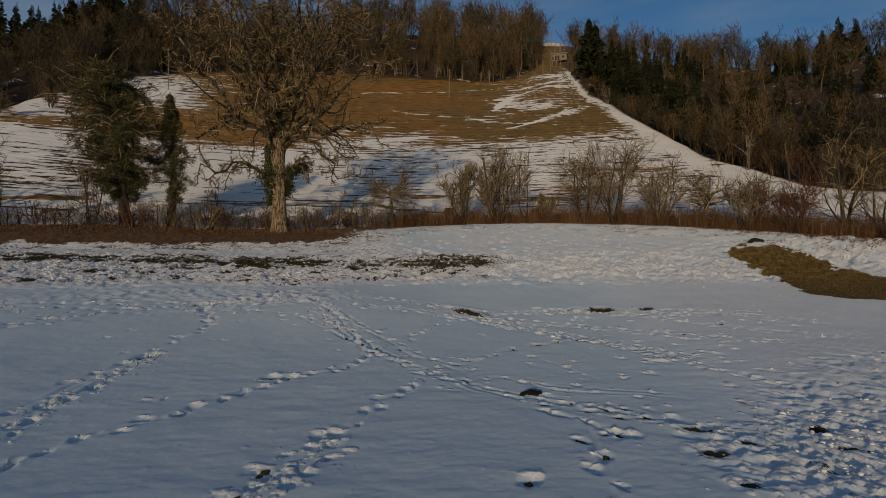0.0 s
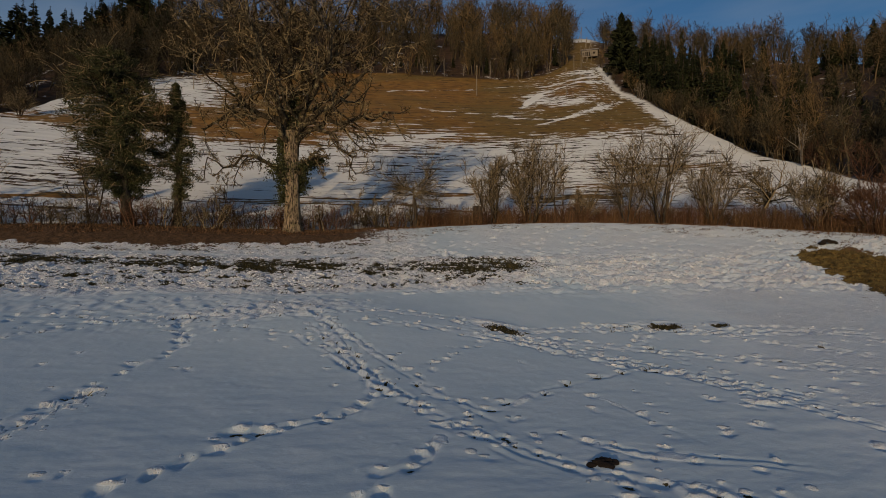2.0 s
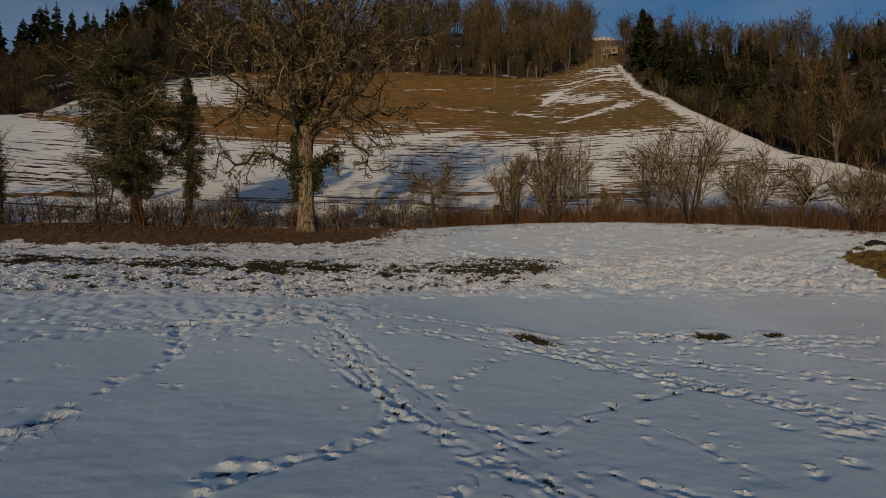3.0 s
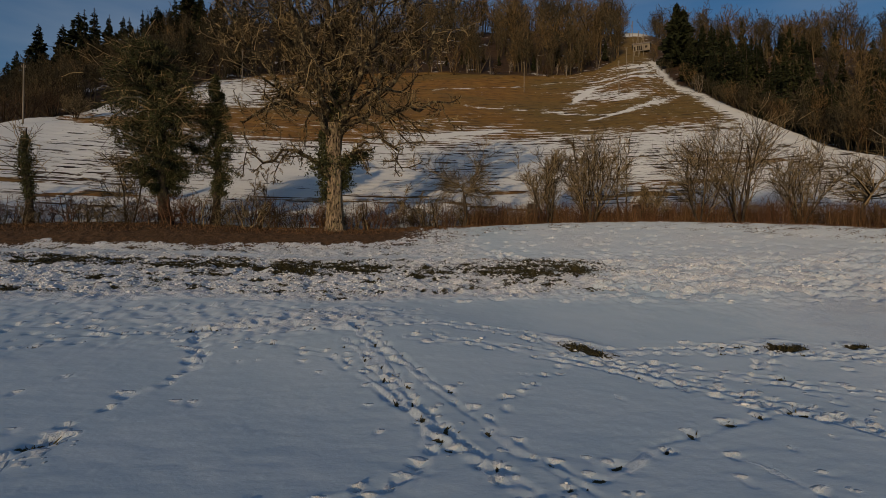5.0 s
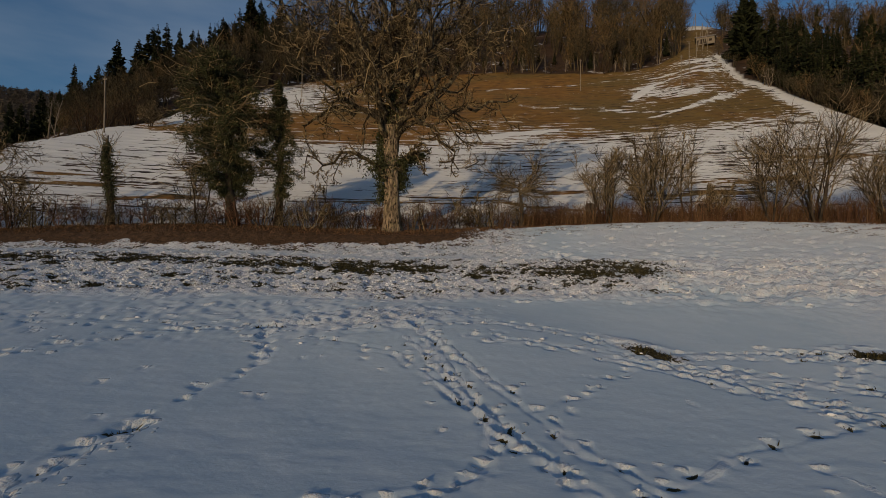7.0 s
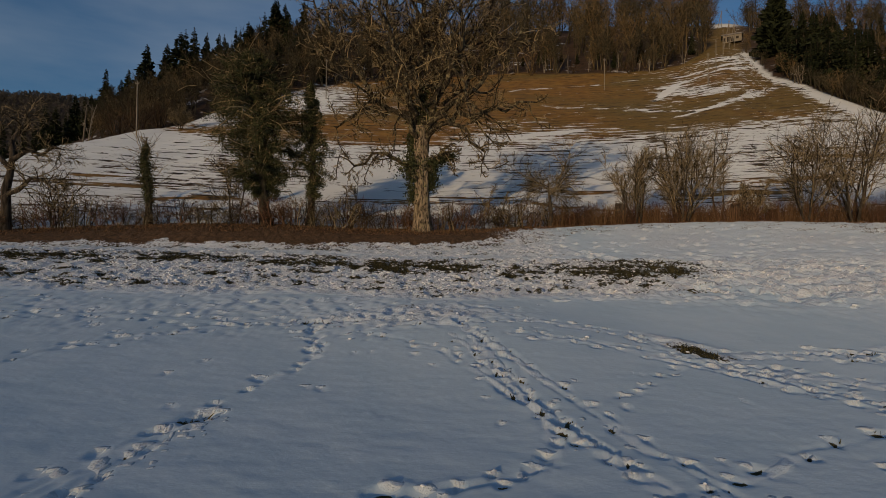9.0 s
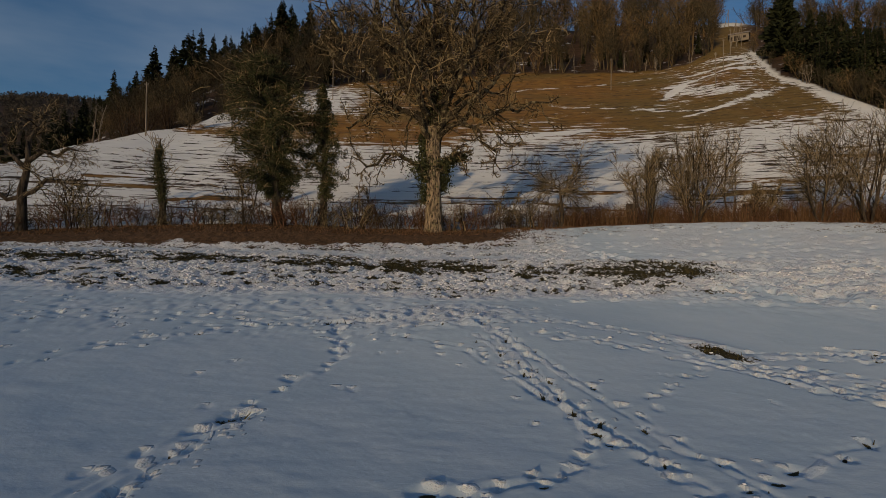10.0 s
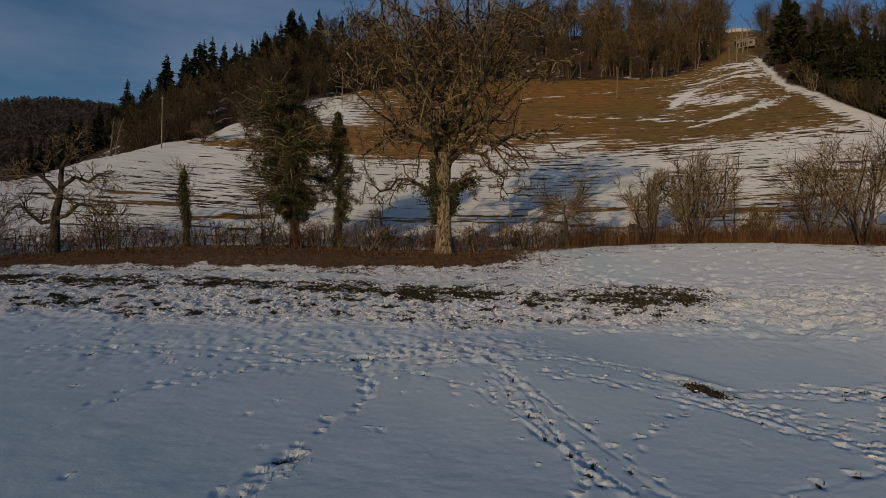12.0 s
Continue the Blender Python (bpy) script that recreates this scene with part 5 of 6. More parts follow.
SHRUBS = [hedge_shrub(70 + k, 1.75 + 0.15 * (k % 3), (M_TWIG_GREY, M_TWIG_RED, M_TWIG_GREY, M_BARK_DARK)[k % 4]) for k in range(8)]
STALKS = [stalk_clump(90 + k, 1.35 + 0.1 * k) for k in range(5)]
for k, me in enumerate(STALKS):
    me.materials.append(M_TWIG_RED if k % 3 == 1 else M_REED)
hrng = np.random.RandomState(7)
first_shrub, first_clump = {}, {}
for bearing in np.arange(-46, 62, 0.9):
    rr = float(np.interp(bearing, BEARING, HEDGE_R)) + hrng.uniform(-0.5, 1.3)
    x, y = CX + math.sin(radians(bearing)) * rr, CY + math.cos(radians(bearing)) * rr
    k = hrng.randint(8)
    where = ground_pose(x, y, hrng.uniform(-25, 25) + hrng.randint(2) * 180, 0.05, hrng.uniform(0.75, 1.1) * (0.95 if bearing > 22 else 1.0))
    if k not in first_shrub:
        ob = first_shrub[k] = tagged(part("hedge_shrub", SHRUBS[k][0], None), "thin leafless hedge shrub with tangled brown twigs", "shrub", "hedge shrubs")
        part("foliage", SHRUBS[k][1], None, ob)
        tagged(ob.children[0], kind="stuff")
        ob.matrix_basis = where
    else:
        copy_thing(first_shrub[k], pose(*where.translation, 0, 0, math.degrees(where.to_euler().z)))
    if hrng.rand() < np.interp(bearing, [-46, 4, 12, 62], [0.0, 0.12, 0.9, 1.0]):
        for _ in range(3 if bearing > 10 else 1):
            k = hrng.randint(5)
            rr2 = rr - hrng.uniform(0.4, 1.0)
            b2 = bearing + hrng.uniform(-0.5, 0.5)
            x, y = CX + math.sin(radians(b2)) * rr2, CY + math.cos(radians(b2)) * rr2
            if k not in first_clump:
                ob = first_clump[k] = tagged(part("stalk_clump", STALKS[k], None), "clump of dry russet stalks on the hedge bank", "dry stalks", "russet stalk clumps")
                ob.matrix_basis = ground_pose(x, y, hrng.uniform(0, 360))
            else:
                copy_thing(first_clump[k], ground_pose(x, y, hrng.uniform(0, 360), 0.05))


def bank_litter():
    """Dry grass and fallen leaves along the hedge bank."""
    rng = np.random.RandomState(17)
    n = 26000
    b = rng.uniform(-47, 62, n)
    r = np.interp(b, BEARING, HEDGE_R) + rng.uniform(-2.2, 0.7, n)
    x, y = CX + np.sin(np.radians(b)) * r, CY + np.cos(np.radians(b)) * r
    z = lie(x, y)[0]
    pts = np.stack([x, y, z - 0.03], -1)
    way = np.stack([rng.normal(size=n), rng.normal(size=n), 0.6 + rng.rand(n)], -1)
    p = path_of(rng, pts, way, 0.08 + 0.18 * rng.rand(n), 3, 0.3, -0.15)
    side = unit(np.cross(p[:, 2] - p[:, 0], rng.normal(size=(n, 3)))) * 0.018
    quad = np.stack([p[:, 0] - side, p[:, 0] + side, p[:, 2] + side * 0.4, p[:, 2] - side * 0.4], 1).reshape(-1, 3)
    return tagged(part("bank_litter", (quad, np.arange(n * 4).reshape(-1, 4)), M_LITTER, None, "", False), "dry grass and fallen leaves on the hedge bank", "dry grass", kind="stuff")


bank_litter()


def turf_grass(where, count, mat, label, seed):
    """Short winter grass standing in the thawed patches."""
    rng = np.random.RandomState(seed)
    open_turf = np.argwhere((bare > 0.62) & (bank < 0.3) & (GY > 14) & where).astype(int)
    room = (GR[open_turf[:, 0], open_turf[:, 1]]) ** 2
    pick = open_turf[rng.choice(len(open_turf), count, p=room / room.sum())]
    n = len(pick)
    pts = np.stack([a[pick[:, 0], pick[:, 1]] for a in (GX, GY, GZ)], -1) + np.stack([0.06 * rng.normal(size=n), 0.06 * rng.normal(size=n), np.full(n, -0.015)], -1)
    way = np.stack([0.6 * rng.normal(size=n), 0.6 * rng.normal(size=n), np.ones(n)], -1)
    p = path_of(rng, pts, way, 0.05 + 0.09 * rng.rand(n), 3, 0.2, -0.1)
    side = unit(np.cross(p[:, 2] - p[:, 0], rng.normal(size=(n, 3)))) * 0.014
    quad = np.stack([p[:, 0] - side, p[:, 0] + side, p[:, 2] + side * 0.3, p[:, 2] - side * 0.3], 1).reshape(-1, 3)
    return tagged(part("turf_grass", (quad, np.arange(n * 4).reshape(-1, 4)), mat, None, "", False), label, "grass", kind="stuff")


turf_grass(knoll < 0.25, 16000, M_TURF, "short olive-brown winter grass on thawed turf", 19)
turf_grass(knoll >= 0.25, 12000, M_DRYGRASS, "dry tawny grass on the sunny knoll", 20)


# ---- stump-like posts in the hedge ----
def hedge_post(x, y, tall, wide, seed):
    rng = np.random.RandomState(seed)
    ob = thing("stump", "dark weathered tree stump in the hedge", "stump", ground_pose(x, y), "stumps")
    p = np.array([[[0, 0, -0.1], [0.02, 0, 0.3 * tall], [0, 0.02, 0.8 * tall], [0.02, 0, tall], [0.02, 0, tall + 0.02]]])
    part("stem", tubes(p, np.array([[1.15, 1.0, 0.95, 0.9, 0.02]]) * wide, 12), M_BARK_DARK, ob)
    for k in range(3):
        a = rng.rand() * 6.28
        root = np.array([[[0, 0, 0.25], [math.cos(a) * wide, math.sin(a) * wide, 0.1], [math.cos(a) * wide * 1.9, math.sin(a) * wide * 1.9, -0.06]]])
        part("root", tubes(root, np.array([[0.12, 0.10, 0.05]]), 6), M_BARK_DARK, ob)


hedge_post(13.1, 44.7, 1.75, 0.42, 1)
hedge_post(20.8, 43.6, 1.5, 0.36, 2)


# ---- dung heap and earth mound on the meadow ----
def heap(name, label, category, x, y, wide, tall, seed, mat, lumps=26):
    rng = np.random.RandomState(seed)
    bm = bmesh.new()
    for k in range(lumps):
        a, q = rng.rand() * 6.28, wide * rng.rand() ** 0.6
        s = wide * (0.12 + 0.14 * rng.rand())
        m = Matrix.Translation((q * math.cos(a), 0.6 * q * math.sin(a), tall * (1 - (q / wide) ** 2) * 0.75)) @ Matrix.Diagonal((s * 1.2, s, s * 0.75, 1))
        bmesh.ops.create_icosphere(bm, subdivisions=2, radius=1.0, matrix=m)
    for v in bm.verts:
        v.co += 0.12 * wide * noise.noise_vector(v.co * 4.0 / wide) * 0.5
    for f in bm.faces:
        f.smooth = True
    ob = part(name, bm, mat)
    ob.matrix_basis = ground_pose(x, y, 0, 0.02)
    return tagged(ob, label, category)


heap("dung_heap", "small dark heap of horse dung on snow", "dung", 5.25, 10.75, 0.24, 0.06, 3, M_DUNG, 40)
heap("earth_mound", "low mound of dark earth beside open turf", "earth mound", 33.1, 31.8, 0.6, 0.3, 4, M_DIRT, 34)


# ---- wooden power poles on the hill ----
def power_pole(x, y, tall, brace=False):
    ob = thing("power_pole", "grey weathered wooden power pole on the hillside" if not brace else "braced wooden power pole on the hillside", "pole", ground_pose(x, y, 0, 0.3), "power poles")
    p = np.array([[[0, 0, 0], [0.01, 0, tall * 0.5], [0, 0, tall + 0.3]]])
    part("pole", tubes(p, np.array([[0.115, 0.10, 0.08]]), 8), M_POST, ob)
    arm = part("crossarm", tubes(np.array([[[-0.3, 0, tall - 0.15], [0, 0, tall - 0.14], [0.3, 0, tall - 0.15]]]), np.full((1, 3), 0.05), 6), M_POST, ob)
    for sx in (-0.24, 0.24):
        part("insulator", tubes(np.array([[[sx, 0, tall - 0.1], [sx, 0, tall], [sx, 0, tall + 0.12]]]), np.array([[0.03, 0.05, 0.03]]), 6), M_POST, arm)
    if brace:
        part("brace", tubes(np.array([[[-2.1, -0.4, -0.2], [-1.0, -0.2, tall * 0.5], [0, 0, tall * 0.95]]]), np.full((1, 3), 0.14), 8), M_POST, ob)


for x, y, tall, brace in ((-45.7, 86.1, 8.0, False), (-27.5, 132.1, 9.6, False), (41.9, 144.1, 8.0, False), (57.7, 121.8, 7.4, False), (69.7, 141.9, 8.2, False), (86.0, 169.5, 8.4, False), (101.6, 195.2, 9.5, True), (105.5, 199.0, 9.0, True), (126.0, 247.0, 8.0, True)):
    power_pole(x, y, tall, brace)


# ---- the barn under the skyline ----
def barn(x, y, turn):
    M_WALL = plain("pale_weathered_boards", (0.22, 0.18, 0.13), (0.4, 0.35, 0.28), 0.85, 3, 0, (3, 3, 0.3))
    M_ROOF = plain("weathered_roof_with_snow_remains", (0.07, 0.05, 0.035), (0.42, 0.40, 0.38), 0.85, 0.9)
    M_DARK = plain("dark_opening_boards", (0.03, 0.025, 0.02), (0.08, 0.06, 0.045), 0.9, 4)
    ob = thing("barn", "small pale wooden barn with dark openings below the crest", "barn", ground_pose(x, y, turn, 0.5, 0.8))

    def slab(x0, y0, z0, x1, y1, z1):
        bm = bmesh.new()
        bmesh.ops.create_cube(bm, size=1, matrix=Matrix.Translation(((x0 + x1) / 2, (y0 + y1) / 2, (z0 + z1) / 2)) @ Matrix.Diagonal((x1 - x0, y1 - y0, z1 - z0, 1)))
        bmesh.ops.bevel(bm, geom=list(bm.edges), offset=0.03, segments=1, affect="EDGES")
        return bm

    part("front_wall", slab(-4, -2.5, 0, 4, -2.3, 3.4), M_WALL, ob)
    part("back_wall", slab(-4, 2.3, 0, 4, 2.5, 3.4), M_WALL, ob)
    for s in (-1, 1):
        part("side_wall", slab(min(s * 3.8, s * 4), -2.3, 0, max(s * 3.8, s * 4), 2.3, 3.4), M_WALL, ob)
    door = part("door", slab(-2.2, -2.56, 0.3, 0.2, -2.5, 2.6), M_DARK, ob)
    part("lintel", slab(-2.4, -2.62, 2.6, 0.4, -2.503, 2.8), M_WALL, door)
    hatch = part("hatch", slab(1.6, -2.56, 1.3, 2.8, -2.5, 2.4), M_DARK, ob)
    part("sill", slab(1.5, -2.64, 1.18, 2.9, -2.503, 1.3), M_WALL, hatch)
    part("doorway", slab(-3.6, -2.56, 0.3, -2.7, -2.5, 2.3), M_DARK, ob)
    part("lean_to_post", slab(3.2, -2.75, 0.0, 3.4, -2.56, 2.9), M_WALL, ob)
    for s in (-1, 1):
        bm = slab(-4.7, -0.1, -0.12, 4.7, 3.4, 0.0)
        bm.transform(Matrix.Translation((0, 0, 5.0)) @ Matrix.Scale(s, 4, (0, 1, 0)) @ Matrix.Rotation(radians(-27), 4, "X"))
        part("roof", bm, M_ROOF, ob)
    for s in (-1, 1):
        bm = bmesh.new()
        lo = [bm.verts.new(v) for v in ((s * 3.9 - 0.08, -2.4, 3.38), (s * 3.9 - 0.08, 2.4, 3.38), (s * 3.9 - 0.08, 0, 4.8))]
        hi = [bm.verts.new(v.co + Vector((0.16, 0, 0))) for v in lo]
        bm.faces.new(lo), bm.faces.new(hi[::-1])
        for i in range(3):
            bm.faces.new((lo[i], hi[i], hi[(i + 1) % 3], lo[(i + 1) % 3]))
        part("gable", bm, M_WALL, ob)


barn(111.0, 210.6, -28)


# ---- conifers ----
def fir_meshes(seed, tall, wide, low=0.06, k=250):
    rng = np.random.RandomState(seed)
    trunk = tubes(np.array([[[0, 0, -0.5], [0, 0, tall * 0.5], [0, 0, tall]]]), np.array([[0.022, 0.013, 0.002]]) * tall, 5)
    broad = 0.26 * (250 / k) ** 0.4
    f = np.sort(rng.rand(k)) ** 1.05
    z = tall * (low + (1 - low) * f)
    a = np.arange(k) * 2.4 + 0.5 * rng.normal(size=k)
    uneven = 0.75 + 0.5 * np.sin(f * 23 + seed) * np.sin(a + seed) * 0.6
    ln = (wide * (1 - f) ** 0.72 * np.clip(0.35 + 4 * f, 0, 1) + 0.010) * (0.5 + 0.65 * rng.rand(k)) * uneven
    out = np.stack([np.cos(a), np.sin(a), np.zeros(k)], -1)
    side = np.stack([-np.sin(a), np.cos(a), np.zeros(k)], -1)
    down = np.array([0, 0, -1.0])
    droop = 0.30 + 0.35 * rng.rand(k, 1)
    root = np.stack([0 * z, 0 * z, z], -1)
    L = ln[:, None]
    mid, tip = root + out * 0.55 * L + down * droop * 0.45 * L, root + out * L + down * droop * 0.75 * L
    quads = [np.stack([root + 0.1 * out * L, mid + side * broad * L + 0.12 * down * L, tip, mid - side * broad * L + 0.12 * down * L], 1)]
    for way, at in ((1, 0.35), (-1, 0.45)):
        p = root + out * at * L + down * droop * 0.35 * L
        e = p + way * side * (0.30 + 0.2 * rng.rand(k, 1)) * L + out * 0.25 * L
        hang = down * (0.26 + 0.2 * rng.rand(k, 1)) * L
        quads.append(np.stack([p, p + 0.3 * (e - p) + hang, e + 0.5 * hang, e], 1))
    q = np.concatenate(quads).reshape(-1, 3)
    return flat_mesh("trunk", *trunk), flat_mesh("crown", q, np.arange(len(q)).reshape(-1, 4), smooth=False)


FIRS = []
for k in range(8):
    tm, cm = fir_meshes(200 + k, 1.0, (0.21, 0.25, 0.19, 0.28, 0.24, 0.3, 0.3, 0.28)[k], (0.06, 0.1, 0.05, 0.08, 0.14, 0.05, 0.05, 0.08)[k], 250 if k < 6 else 1300)
    tm.materials.append(M_BARK_DARK), cm.materials.append(M_FIR)
    FIRS.append((tm, cm))
first_fir = {}
FIR_LABEL = "tall dark green fir in the hillside wood"


def fir(x, y, tall, k, turn, broad=1.0):
    m = pose(x, y, height(x, y) - 0.3, 0, 0, turn)
    if k not in first_fir:
        ob = first_fir[k] = thing("fir_tree", FIR_LABEL, "tree", None, "firs in the wood")
        part("trunk", FIRS[k][0], None, ob), tagged(part("crown", FIRS[k][1], None, ob), kind="stuff")
    else:
        ob = copy_thing(first_fir[k], Matrix.Identity(4))
    ob.matrix_basis = m @ Matrix.Diagonal((tall * broad, tall * broad, tall, 1))


def at_bearing(b, r):
    return CX + math.sin(radians(b)) * r, CY + math.cos(radians(b)) * r


frng = np.random.RandomState(55)
# firs along the western ridge
for b in np.arange(-34, -12, 0.7):
    fir(*at_bearing(b + frng.uniform(-0.7, 0.7), frng.uniform(180, 212)), frng.uniform(10, 20), frng.randint(6), frng.uniform(0, 360), frng.uniform(1.0, 1.5))
for b in np.arange(-33, -13, 0.9):
    fir(*at_bearing(b + frng.uniform(-0.5, 0.5), frng.uniform(165, 185)), frng.uniform(8, 14), frng.randint(6), frng.uniform(0, 360), frng.uniform(1.1, 1.6))
for b in np.arange(-40, -33, 0.7):
    fir(*at_bearing(b, frng.uniform(140, 165)), frng.uniform(8, 12), frng.randint(6), frng.uniform(0, 360))
for b in np.arange(-30, -11, 1.5):
    fir(*at_bearing(b + frng.uniform(-0.5, 0.5), frng.uniform(192, 222)), frng.uniform(12, 20), frng.randint(6), frng.uniform(0, 360))
# a few among the bare trees in the middle
for b, r, tall in ((-8, 240, 15), (-2, 232, 13), (5, 215, 14), (11, 225, 13), (17, 222, 13), (20, 205, 12), (22, 212, 12)):
    fir(*at_bearing(b, r), tall, frng.randint(6), frng.uniform(0, 360))
for b in np.arange(-6, 25, 1.7):
    r = float(np.interp(b, BEARING, EDGE_R)) + frng.uniform(4, 30)
    fir(*at_bearing(b + frng.uniform(-0.8, 0.8), r), frng.uniform(4.5, 8.5), 3 + frng.randint(3), frng.uniform(0, 360))
# the dark eastern wood
fir(*at_bearing(31.5, 195), 22, 6, 40, 1.3)
fir(*at_bearing(32.1, 198), 19, 7, 200, 1.35)
for b, r, tall in ((31.2, 200, 17), (32.3, 206, 17), (34.6, 165, 17), (35.4, 168, 16), (36.2, 150, 16), (37.4, 146, 15), (38.2, 140, 15), (39.6, 130, 14), (41, 122, 14), (42.2, 118, 14), (43.4, 112, 12), (40.4, 140, 14)):
    fir(*at_bearing(b, r), tall, frng.randint(6), frng.uniform(0, 360))
for b in np.arange(32.2, 42, 0.42):
    br = float(np.interp(b, BEARING, BACK_R))
    fir(*at_bearing(b + frng.uniform(-0.4, 0.4), br - frng.uniform(5, 70)), frng.uniform(8, 12.5), frng.randint(6), frng.uniform(0, 360))
for b in np.arange(33.4, 48, 0.3):
    er = float(np.interp(b, BEARING, EDGE_R))
    fir(*at_bearing(b + frng.uniform(-0.3, 0.3), er + frng.uniform(7, 34)), frng.uniform(9.0, 13.5) * (1.0 if b < 39 else 0.72), frng.randint(6), frng.uniform(0, 360), frng.uniform(1.0, 1.55))
for b in np.arange(32.5, 44, 0.45):
    er = float(np.interp(b, BEARING, EDGE_R))
    fir(*at_bearing(b, er + frng.uniform(5, 32)), frng.uniform(6.5, 11.5), frng.randint(6), frng.uniform(0, 360), frng.uniform(1.0, 1.55))
for b in np.arange(34, 62, 0.42):
    er, br = float(np.interp(b, BEARING, EDGE_R)), float(np.interp(b, BEARING, BACK_R))
    f = frng.rand()
    fir(*at_bearing(b, er + (br - er) * (0.10 + 0.9 * f ** 1.3)), frng.uniform(6, 10.5), frng.randint(6), frng.uniform(0, 360))


for b, tall in ((49.3, 11), (50.2, 13), (52.0, 13), (53.2, 15), (54.4, 13)):
    fir(*at_bearing(b, 190), tall, 3 + frng.randint(3), frng.uniform(0, 360), 1.15)


# ---- bare woods ----
def wood_tree(seed, tall, wide, stems=1):
    """A bare forest tree with a rounded crown of fine sprays, as places and faces."""
    rng = np.random.RandomState(seed)
    sp = path_of(rng, np.zeros((stems, 3)) + np.array([0, 0, -0.5]), np.concatenate([0.2 * rng.normal(size=(stems, 2)) * (stems > 1), np.ones((stems, 1))], 1), np.full(stems, tall * 0.8), 5, 0.06, 0.05)
    sr = np.full((stems, 1), 0.014 * tall) * np.linspace(1, 0.3, 5)[None]
    b1, r1 = offshoots(rng, sp, sr, max(3, 11 // stems), 44, 0.40 * wide / 6.5, 0.5, 4, 0.14, 0.10, 0.28)
    b2, r2 = offshoots(rng, b1, r1, 6, 40, 0.45, 0.6, 3, 0.18, 0.08, 0.1)
    b3, r3 = offshoots(rng, b2, r2, 3, 36, 0.6, 0.7, 2, 0.2, 0.05, 0.2)
    # sprays fill the inside of the crown
    n = 180
    out = unit(rng.normal(size=(n, 3)))
    uneven = 1 + 0.22 * np.sin(out[:, :1] * 4 + seed) * np.cos(out[:, 1:2] * 5 + 2 * seed)
    mid = np.array([*sp[:, 3, :2].mean(0), 0.58 * tall])
    c = mid + out * rng.rand(n, 1) ** 0.5 * uneven * np.array([0.42 * wide, 0.42 * wide, 0.30 * tall])
    way = unit(0.5 * out + np.array([0, 0, 0.5]) + 0.6 * rng.normal(size=(n, 3)))
    ln = tall * (0.045 + 0.05 * rng.rand(n, 1))
    twig = np.stack([c - 0.5 * ln * way, c + 0.5 * ln * way], 1)
    return joined([tubes(sp, sr, 4), tubes(b1, np.maximum(r1, 0.05), 3), ribbons(rng, b2, np.maximum(r2, 0.0032 * tall)), ribbons(rng, b3, np.maximum(r3, 0.0026 * tall)), ribbons(rng, twig, tall * (0.0028 + 0.0034 * rng.rand(n, 1) ** 2))])


WOOD_KINDS = [wood_tree(300 + k, *((13, 6.6, 1), (15, 6.4, 2), (11, 6.4, 2), (16, 6.8, 1), (9, 5.6, 4), (6.5, 5.0, 5))[k]) for k in range(6)]


def woodland(name, label, spots, mat):
    pieces, tones = [], []
    for x, y, k, s, a in spots:
        v, f = WOOD_KINDS[k]
        c, d = math.cos(a), math.sin(a)
        v = v * s
        pieces.append((np.stack([v[:, 0] * c - v[:, 1] * d + x, v[:, 0] * d + v[:, 1] * c + y, v[:, 2] + height(x, y)], -1), f))
        # western trees lean to dark tones, painting their weaker light
        tones.append(np.full(len(v), wrng.rand() ** (2.6 if name == "woodland_west" else 1.0)))
    ob = tagged(part(name, joined(pieces), mat), label, "wood", kind="stuff")
    per_vertex(ob.data, "tone", np.concatenate(tones))
    return ob


wrng = np.random.RandomState(77)
for name, label, lo, hi, count in (("woodland_west", "bare brown deciduous wood on the western ridge", -33.5, -9, 255), ("woodland_middle", "bare brown deciduous wood above the pasture", -9, 26.4, 350), ("woodland_east", "bare brown deciduous wood on the shaded eastern slope", 29.3, 62, 350)):
    spots = []
    while len(spots) < count:
        b = wrng.uniform(lo, hi)
        er, br = float(np.interp(b, BEARING, EDGE_R)), float(np.interp(b, BEARING, BACK_R))
        f = wrng.rand() * (0.62 if b < -11 else 1.0)
        if b > 29 and wrng.rand() < 0.35:
            f = 0.7 + 0.3 * wrng.rand()
        r = er + 3 + f * (br + 25 - er)
        if b < -24 and r < er + 25 or 33.4 < b < 40.5 and wrng.rand() < 0.45:
            continue
        if len(spots) > 0.85 * count and not 33.4 < b < 42:
            f, r = 0.0, er + (2 if b > -24 else 25) + 8 * wrng.rand()
        k = wrng.randint(4) if f > 0.12 else 2 + wrng.randint(4)
        size = float(np.interp(b, [-33, -28, -24, -17, -10], [0.48, 0.58, 0.66, 0.82, 0.95])) if b < -11 else 1.45 if 4 < b < 27 and f > 0.12 else 1.0 if b < 29 else 0.62 + float(np.interp(b, [30, 40, 50], [0.5, 0.45, 0.2])) * f
        spots.append((*at_bearing(b, r), k, wrng.uniform(0.8, 1.3) * size, wrng.uniform(0, 6.28)))
    if lo > 29:
        # a thicket closes the wood's front
        for b in np.arange(32.5, 50, 0.3):
            r = float(np.interp(b, BEARING, EDGE_R)) + wrng.uniform(1.5, 9)
            spots.append((*at_bearing(b, r), 4 + wrng.randint(2), wrng.uniform(0.5, 0.85), wrng.uniform(0, 6.28)))
    woodland(name, label, spots, M_WOODMASS)
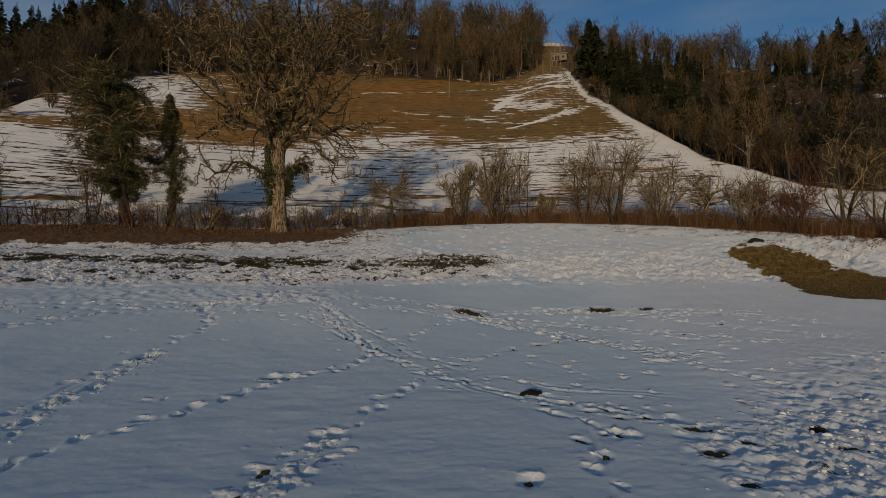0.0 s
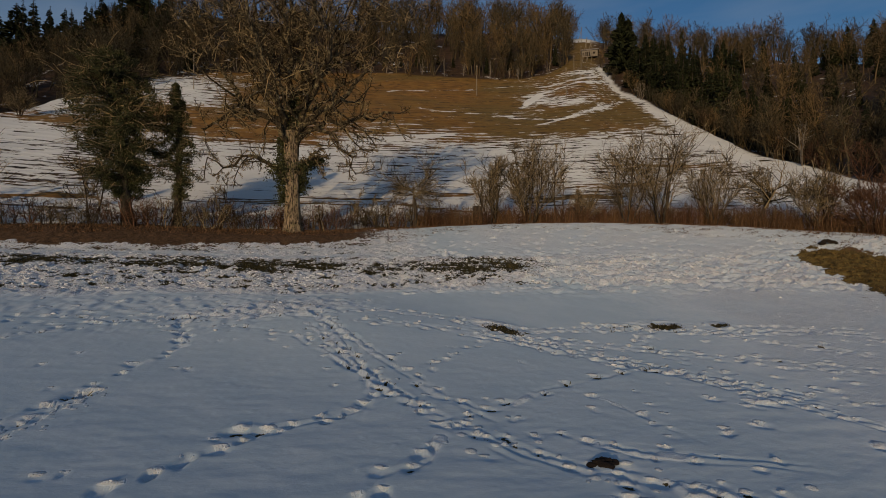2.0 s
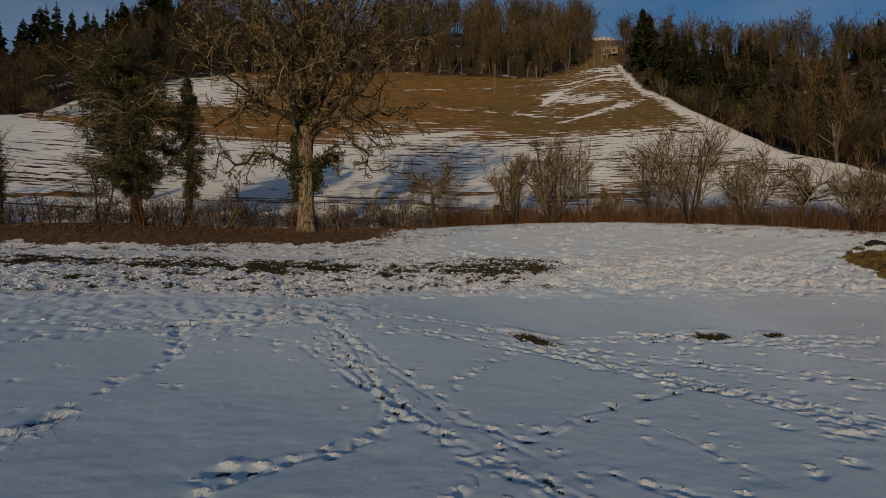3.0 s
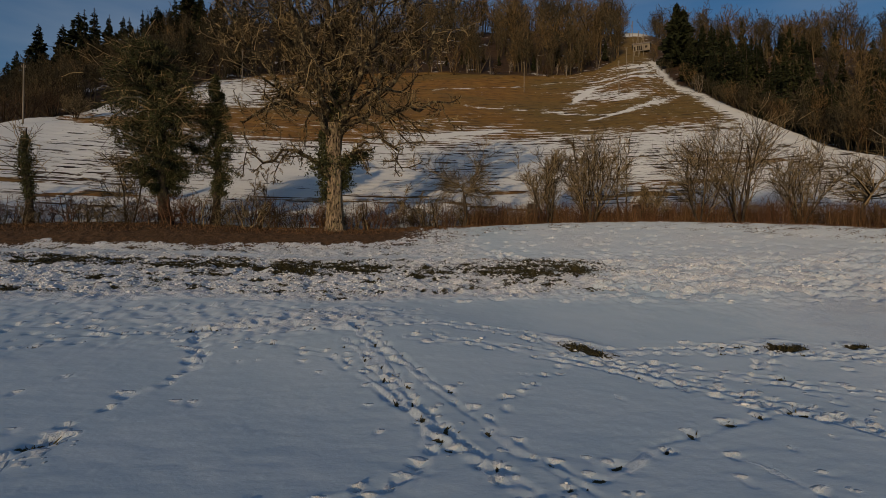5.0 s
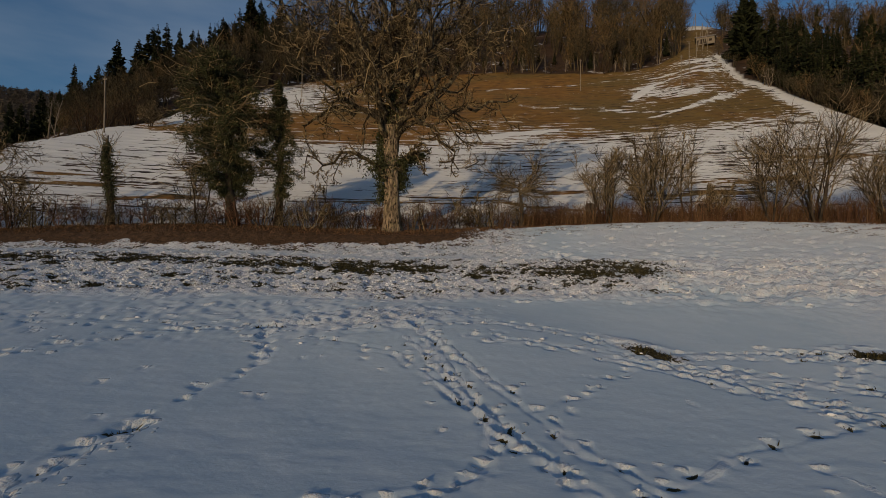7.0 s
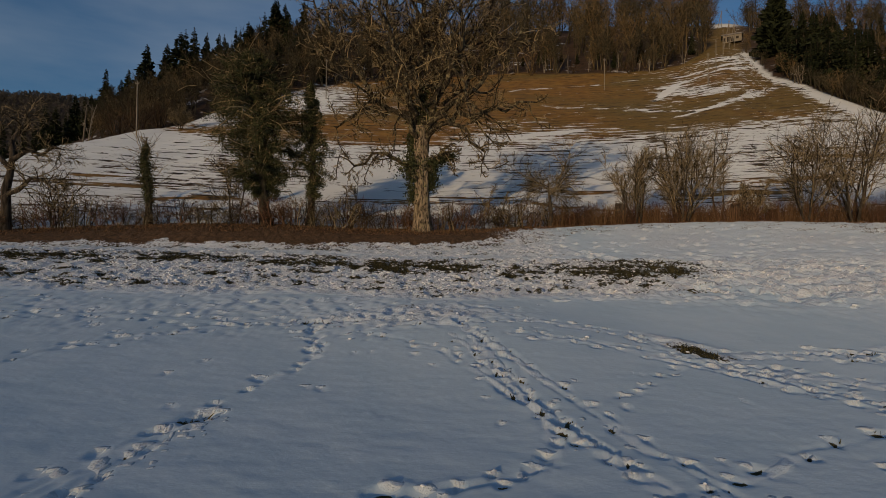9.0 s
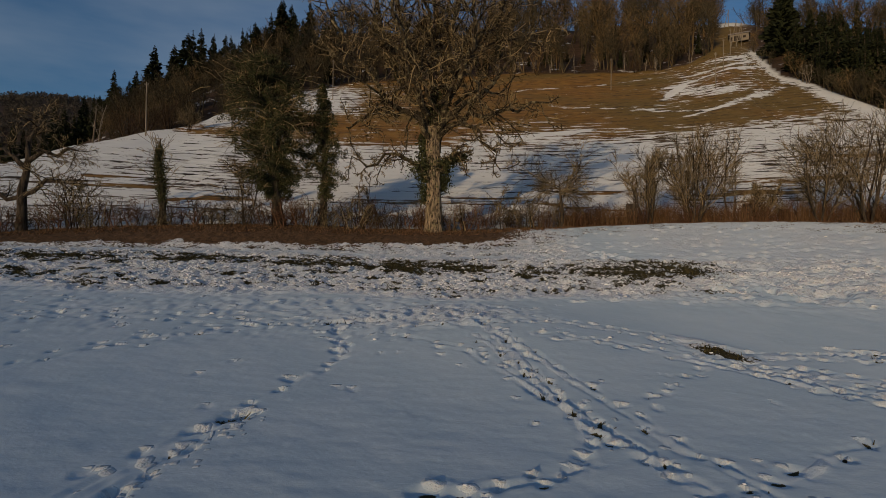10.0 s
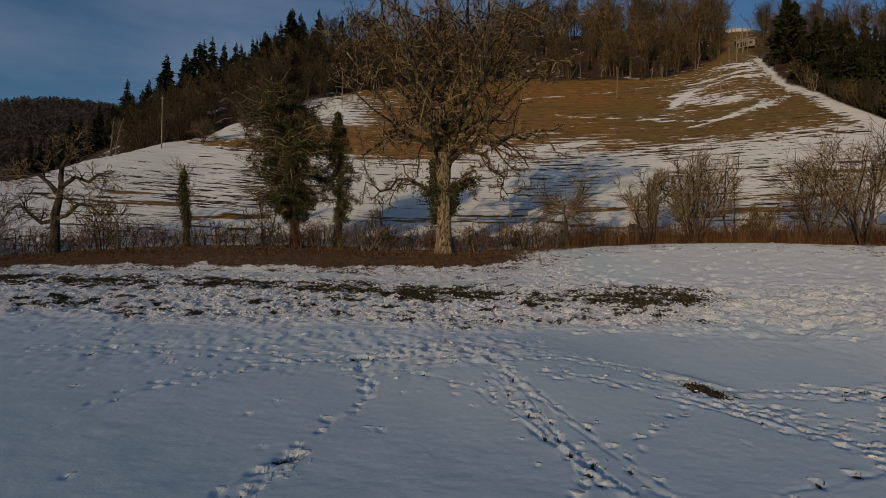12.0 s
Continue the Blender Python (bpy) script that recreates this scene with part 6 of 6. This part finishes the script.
# far ridge across the valley: crowns a few metres across, too far to tell twigs
n_far = 1700
fb, fr2 = wrng.uniform(-47, -27, n_far), wrng.uniform(330, 715, n_far)
fx, fy = CX + np.sin(np.radians(fb)) * fr2, CY + np.cos(np.radians(fb)) * fr2
foot = np.stack([fx, fy, lie(fx, fy)[0]], -1)
tall = wrng.uniform(4, 7.5, n_far)
up = wrng.rand(n_far, 46)
spread_r = 0.32 * tall[:, None] * np.sin(np.pi * (0.12 + 0.85 * up)) * wrng.rand(n_far, 46) ** 0.5
turn = wrng.uniform(0, 6.28, (n_far, 46))
spots = foot[:, None] + np.stack([spread_r * np.cos(turn), spread_r * np.sin(turn), up * tall[:, None]], -1)
tagged(part("woodland_far", leaf_cloud(wrng, spots.reshape(-1, 3), 0.6), M_FAR, None, "", False), "distant dark wooded ridge across the valley", "wood", kind="stuff")

# ---- single bushes and pale trees along the wood's edge ----
EDGE = "trees along the wood's edge"
for b, back, tall, wide, stems, mat, label in (
        (47.6, -0.6, 7.6, 2.2, 2, M_BIRCH, "pale forked tree at the wood's edge"), (50.3, 4.0, 7.5, 1.6, 3, M_WOODS, "slim pale tree at the wood's edge"), (45.4, 0.2, 8.5, 1.6, 1, M_WOODS, "straight bare tree at the wood's edge"),
        (33.5, 2, 6, 1.6, 3, M_BIRCH, "slim pale tree at the wood's edge"), (52, 4, 4.0, 2.2, 7, M_TWIG_RED, "reddish bare bush at the wood's edge"), (49, 3, 3.5, 2.0, 7, M_TWIG_RED, "reddish bare bush at the wood's edge"),
        (-33.6, 10, 9.5, 2.2, 2, M_BIRCH, "slim pale tree at the wood's edge"), (36.8, 3, 4, 2.2, 7, M_WOODS, "brown bare bush at the wood's edge"), (39.5, 3, 4, 2.2, 7, M_WOODS, "brown bare bush at the wood's edge"),
        (-29.5, 6, 6, 3.0, 8, M_WOODS, "brown bare thicket at the wood's edge"), (-31.2, 8, 5.5, 3.0, 8, M_WOODS, "brown bare thicket at the wood's edge"), (-27.8, 7, 6, 3.2, 8, M_WOODS, "brown bare thicket at the wood's edge"),
        (13.5, 1, 3.5, 2.4, 7, M_WOODS, "brown bare bush at the wood's edge"), (19.0, 1, 4.0, 2.6, 7, M_WOODS, "brown bare bush at the wood's edge"), (9.2, -4, 3.2, 2.4, 7, M_WOODS, "low brown bush on the pasture")):
    r = float(np.interp(b, BEARING, EDGE_R)) + back
    bare_tree("edge_tree" if tall > 4.5 else "edge_bush", label, *at_bearing(b, r), tall, wide, int(600 + b * 3 + tall), stems, 0.012 * tall + 0.03, mat=mat, wood=mat, group=EDGE, fine=2, boughs=5, sprays=4)
erng = np.random.RandomState(91)
for b in np.arange(-8, 25, 2.1):
    b += erng.uniform(-0.9, 0.9)
    r = float(np.interp(b, BEARING, EDGE_R)) + erng.uniform(0.5, 5)
    bare_tree("edge_tree", "slim pale tree at the wood's edge", *at_bearing(b, r), erng.uniform(5, 9.5), erng.uniform(1.0, 1.8), erng.randint(999), 1 + erng.randint(2), 0.11, mat=M_BIRCH, wood=M_BIRCH, spread=32, up=0.14, group=EDGE, fine=1, boughs=4, sprays=3)
bare_tree("edge_bush", "round bare bush on the snowy crest", -42.2, 92.4, 3.2, 1.6, 701, 8, 0.05, group=EDGE)
bare_tree("edge_bush", "dark conical bush on the snowy crest", -38.0, 99.7, 3.0, 0.9, 702, 7, 0.06, group=EDGE)
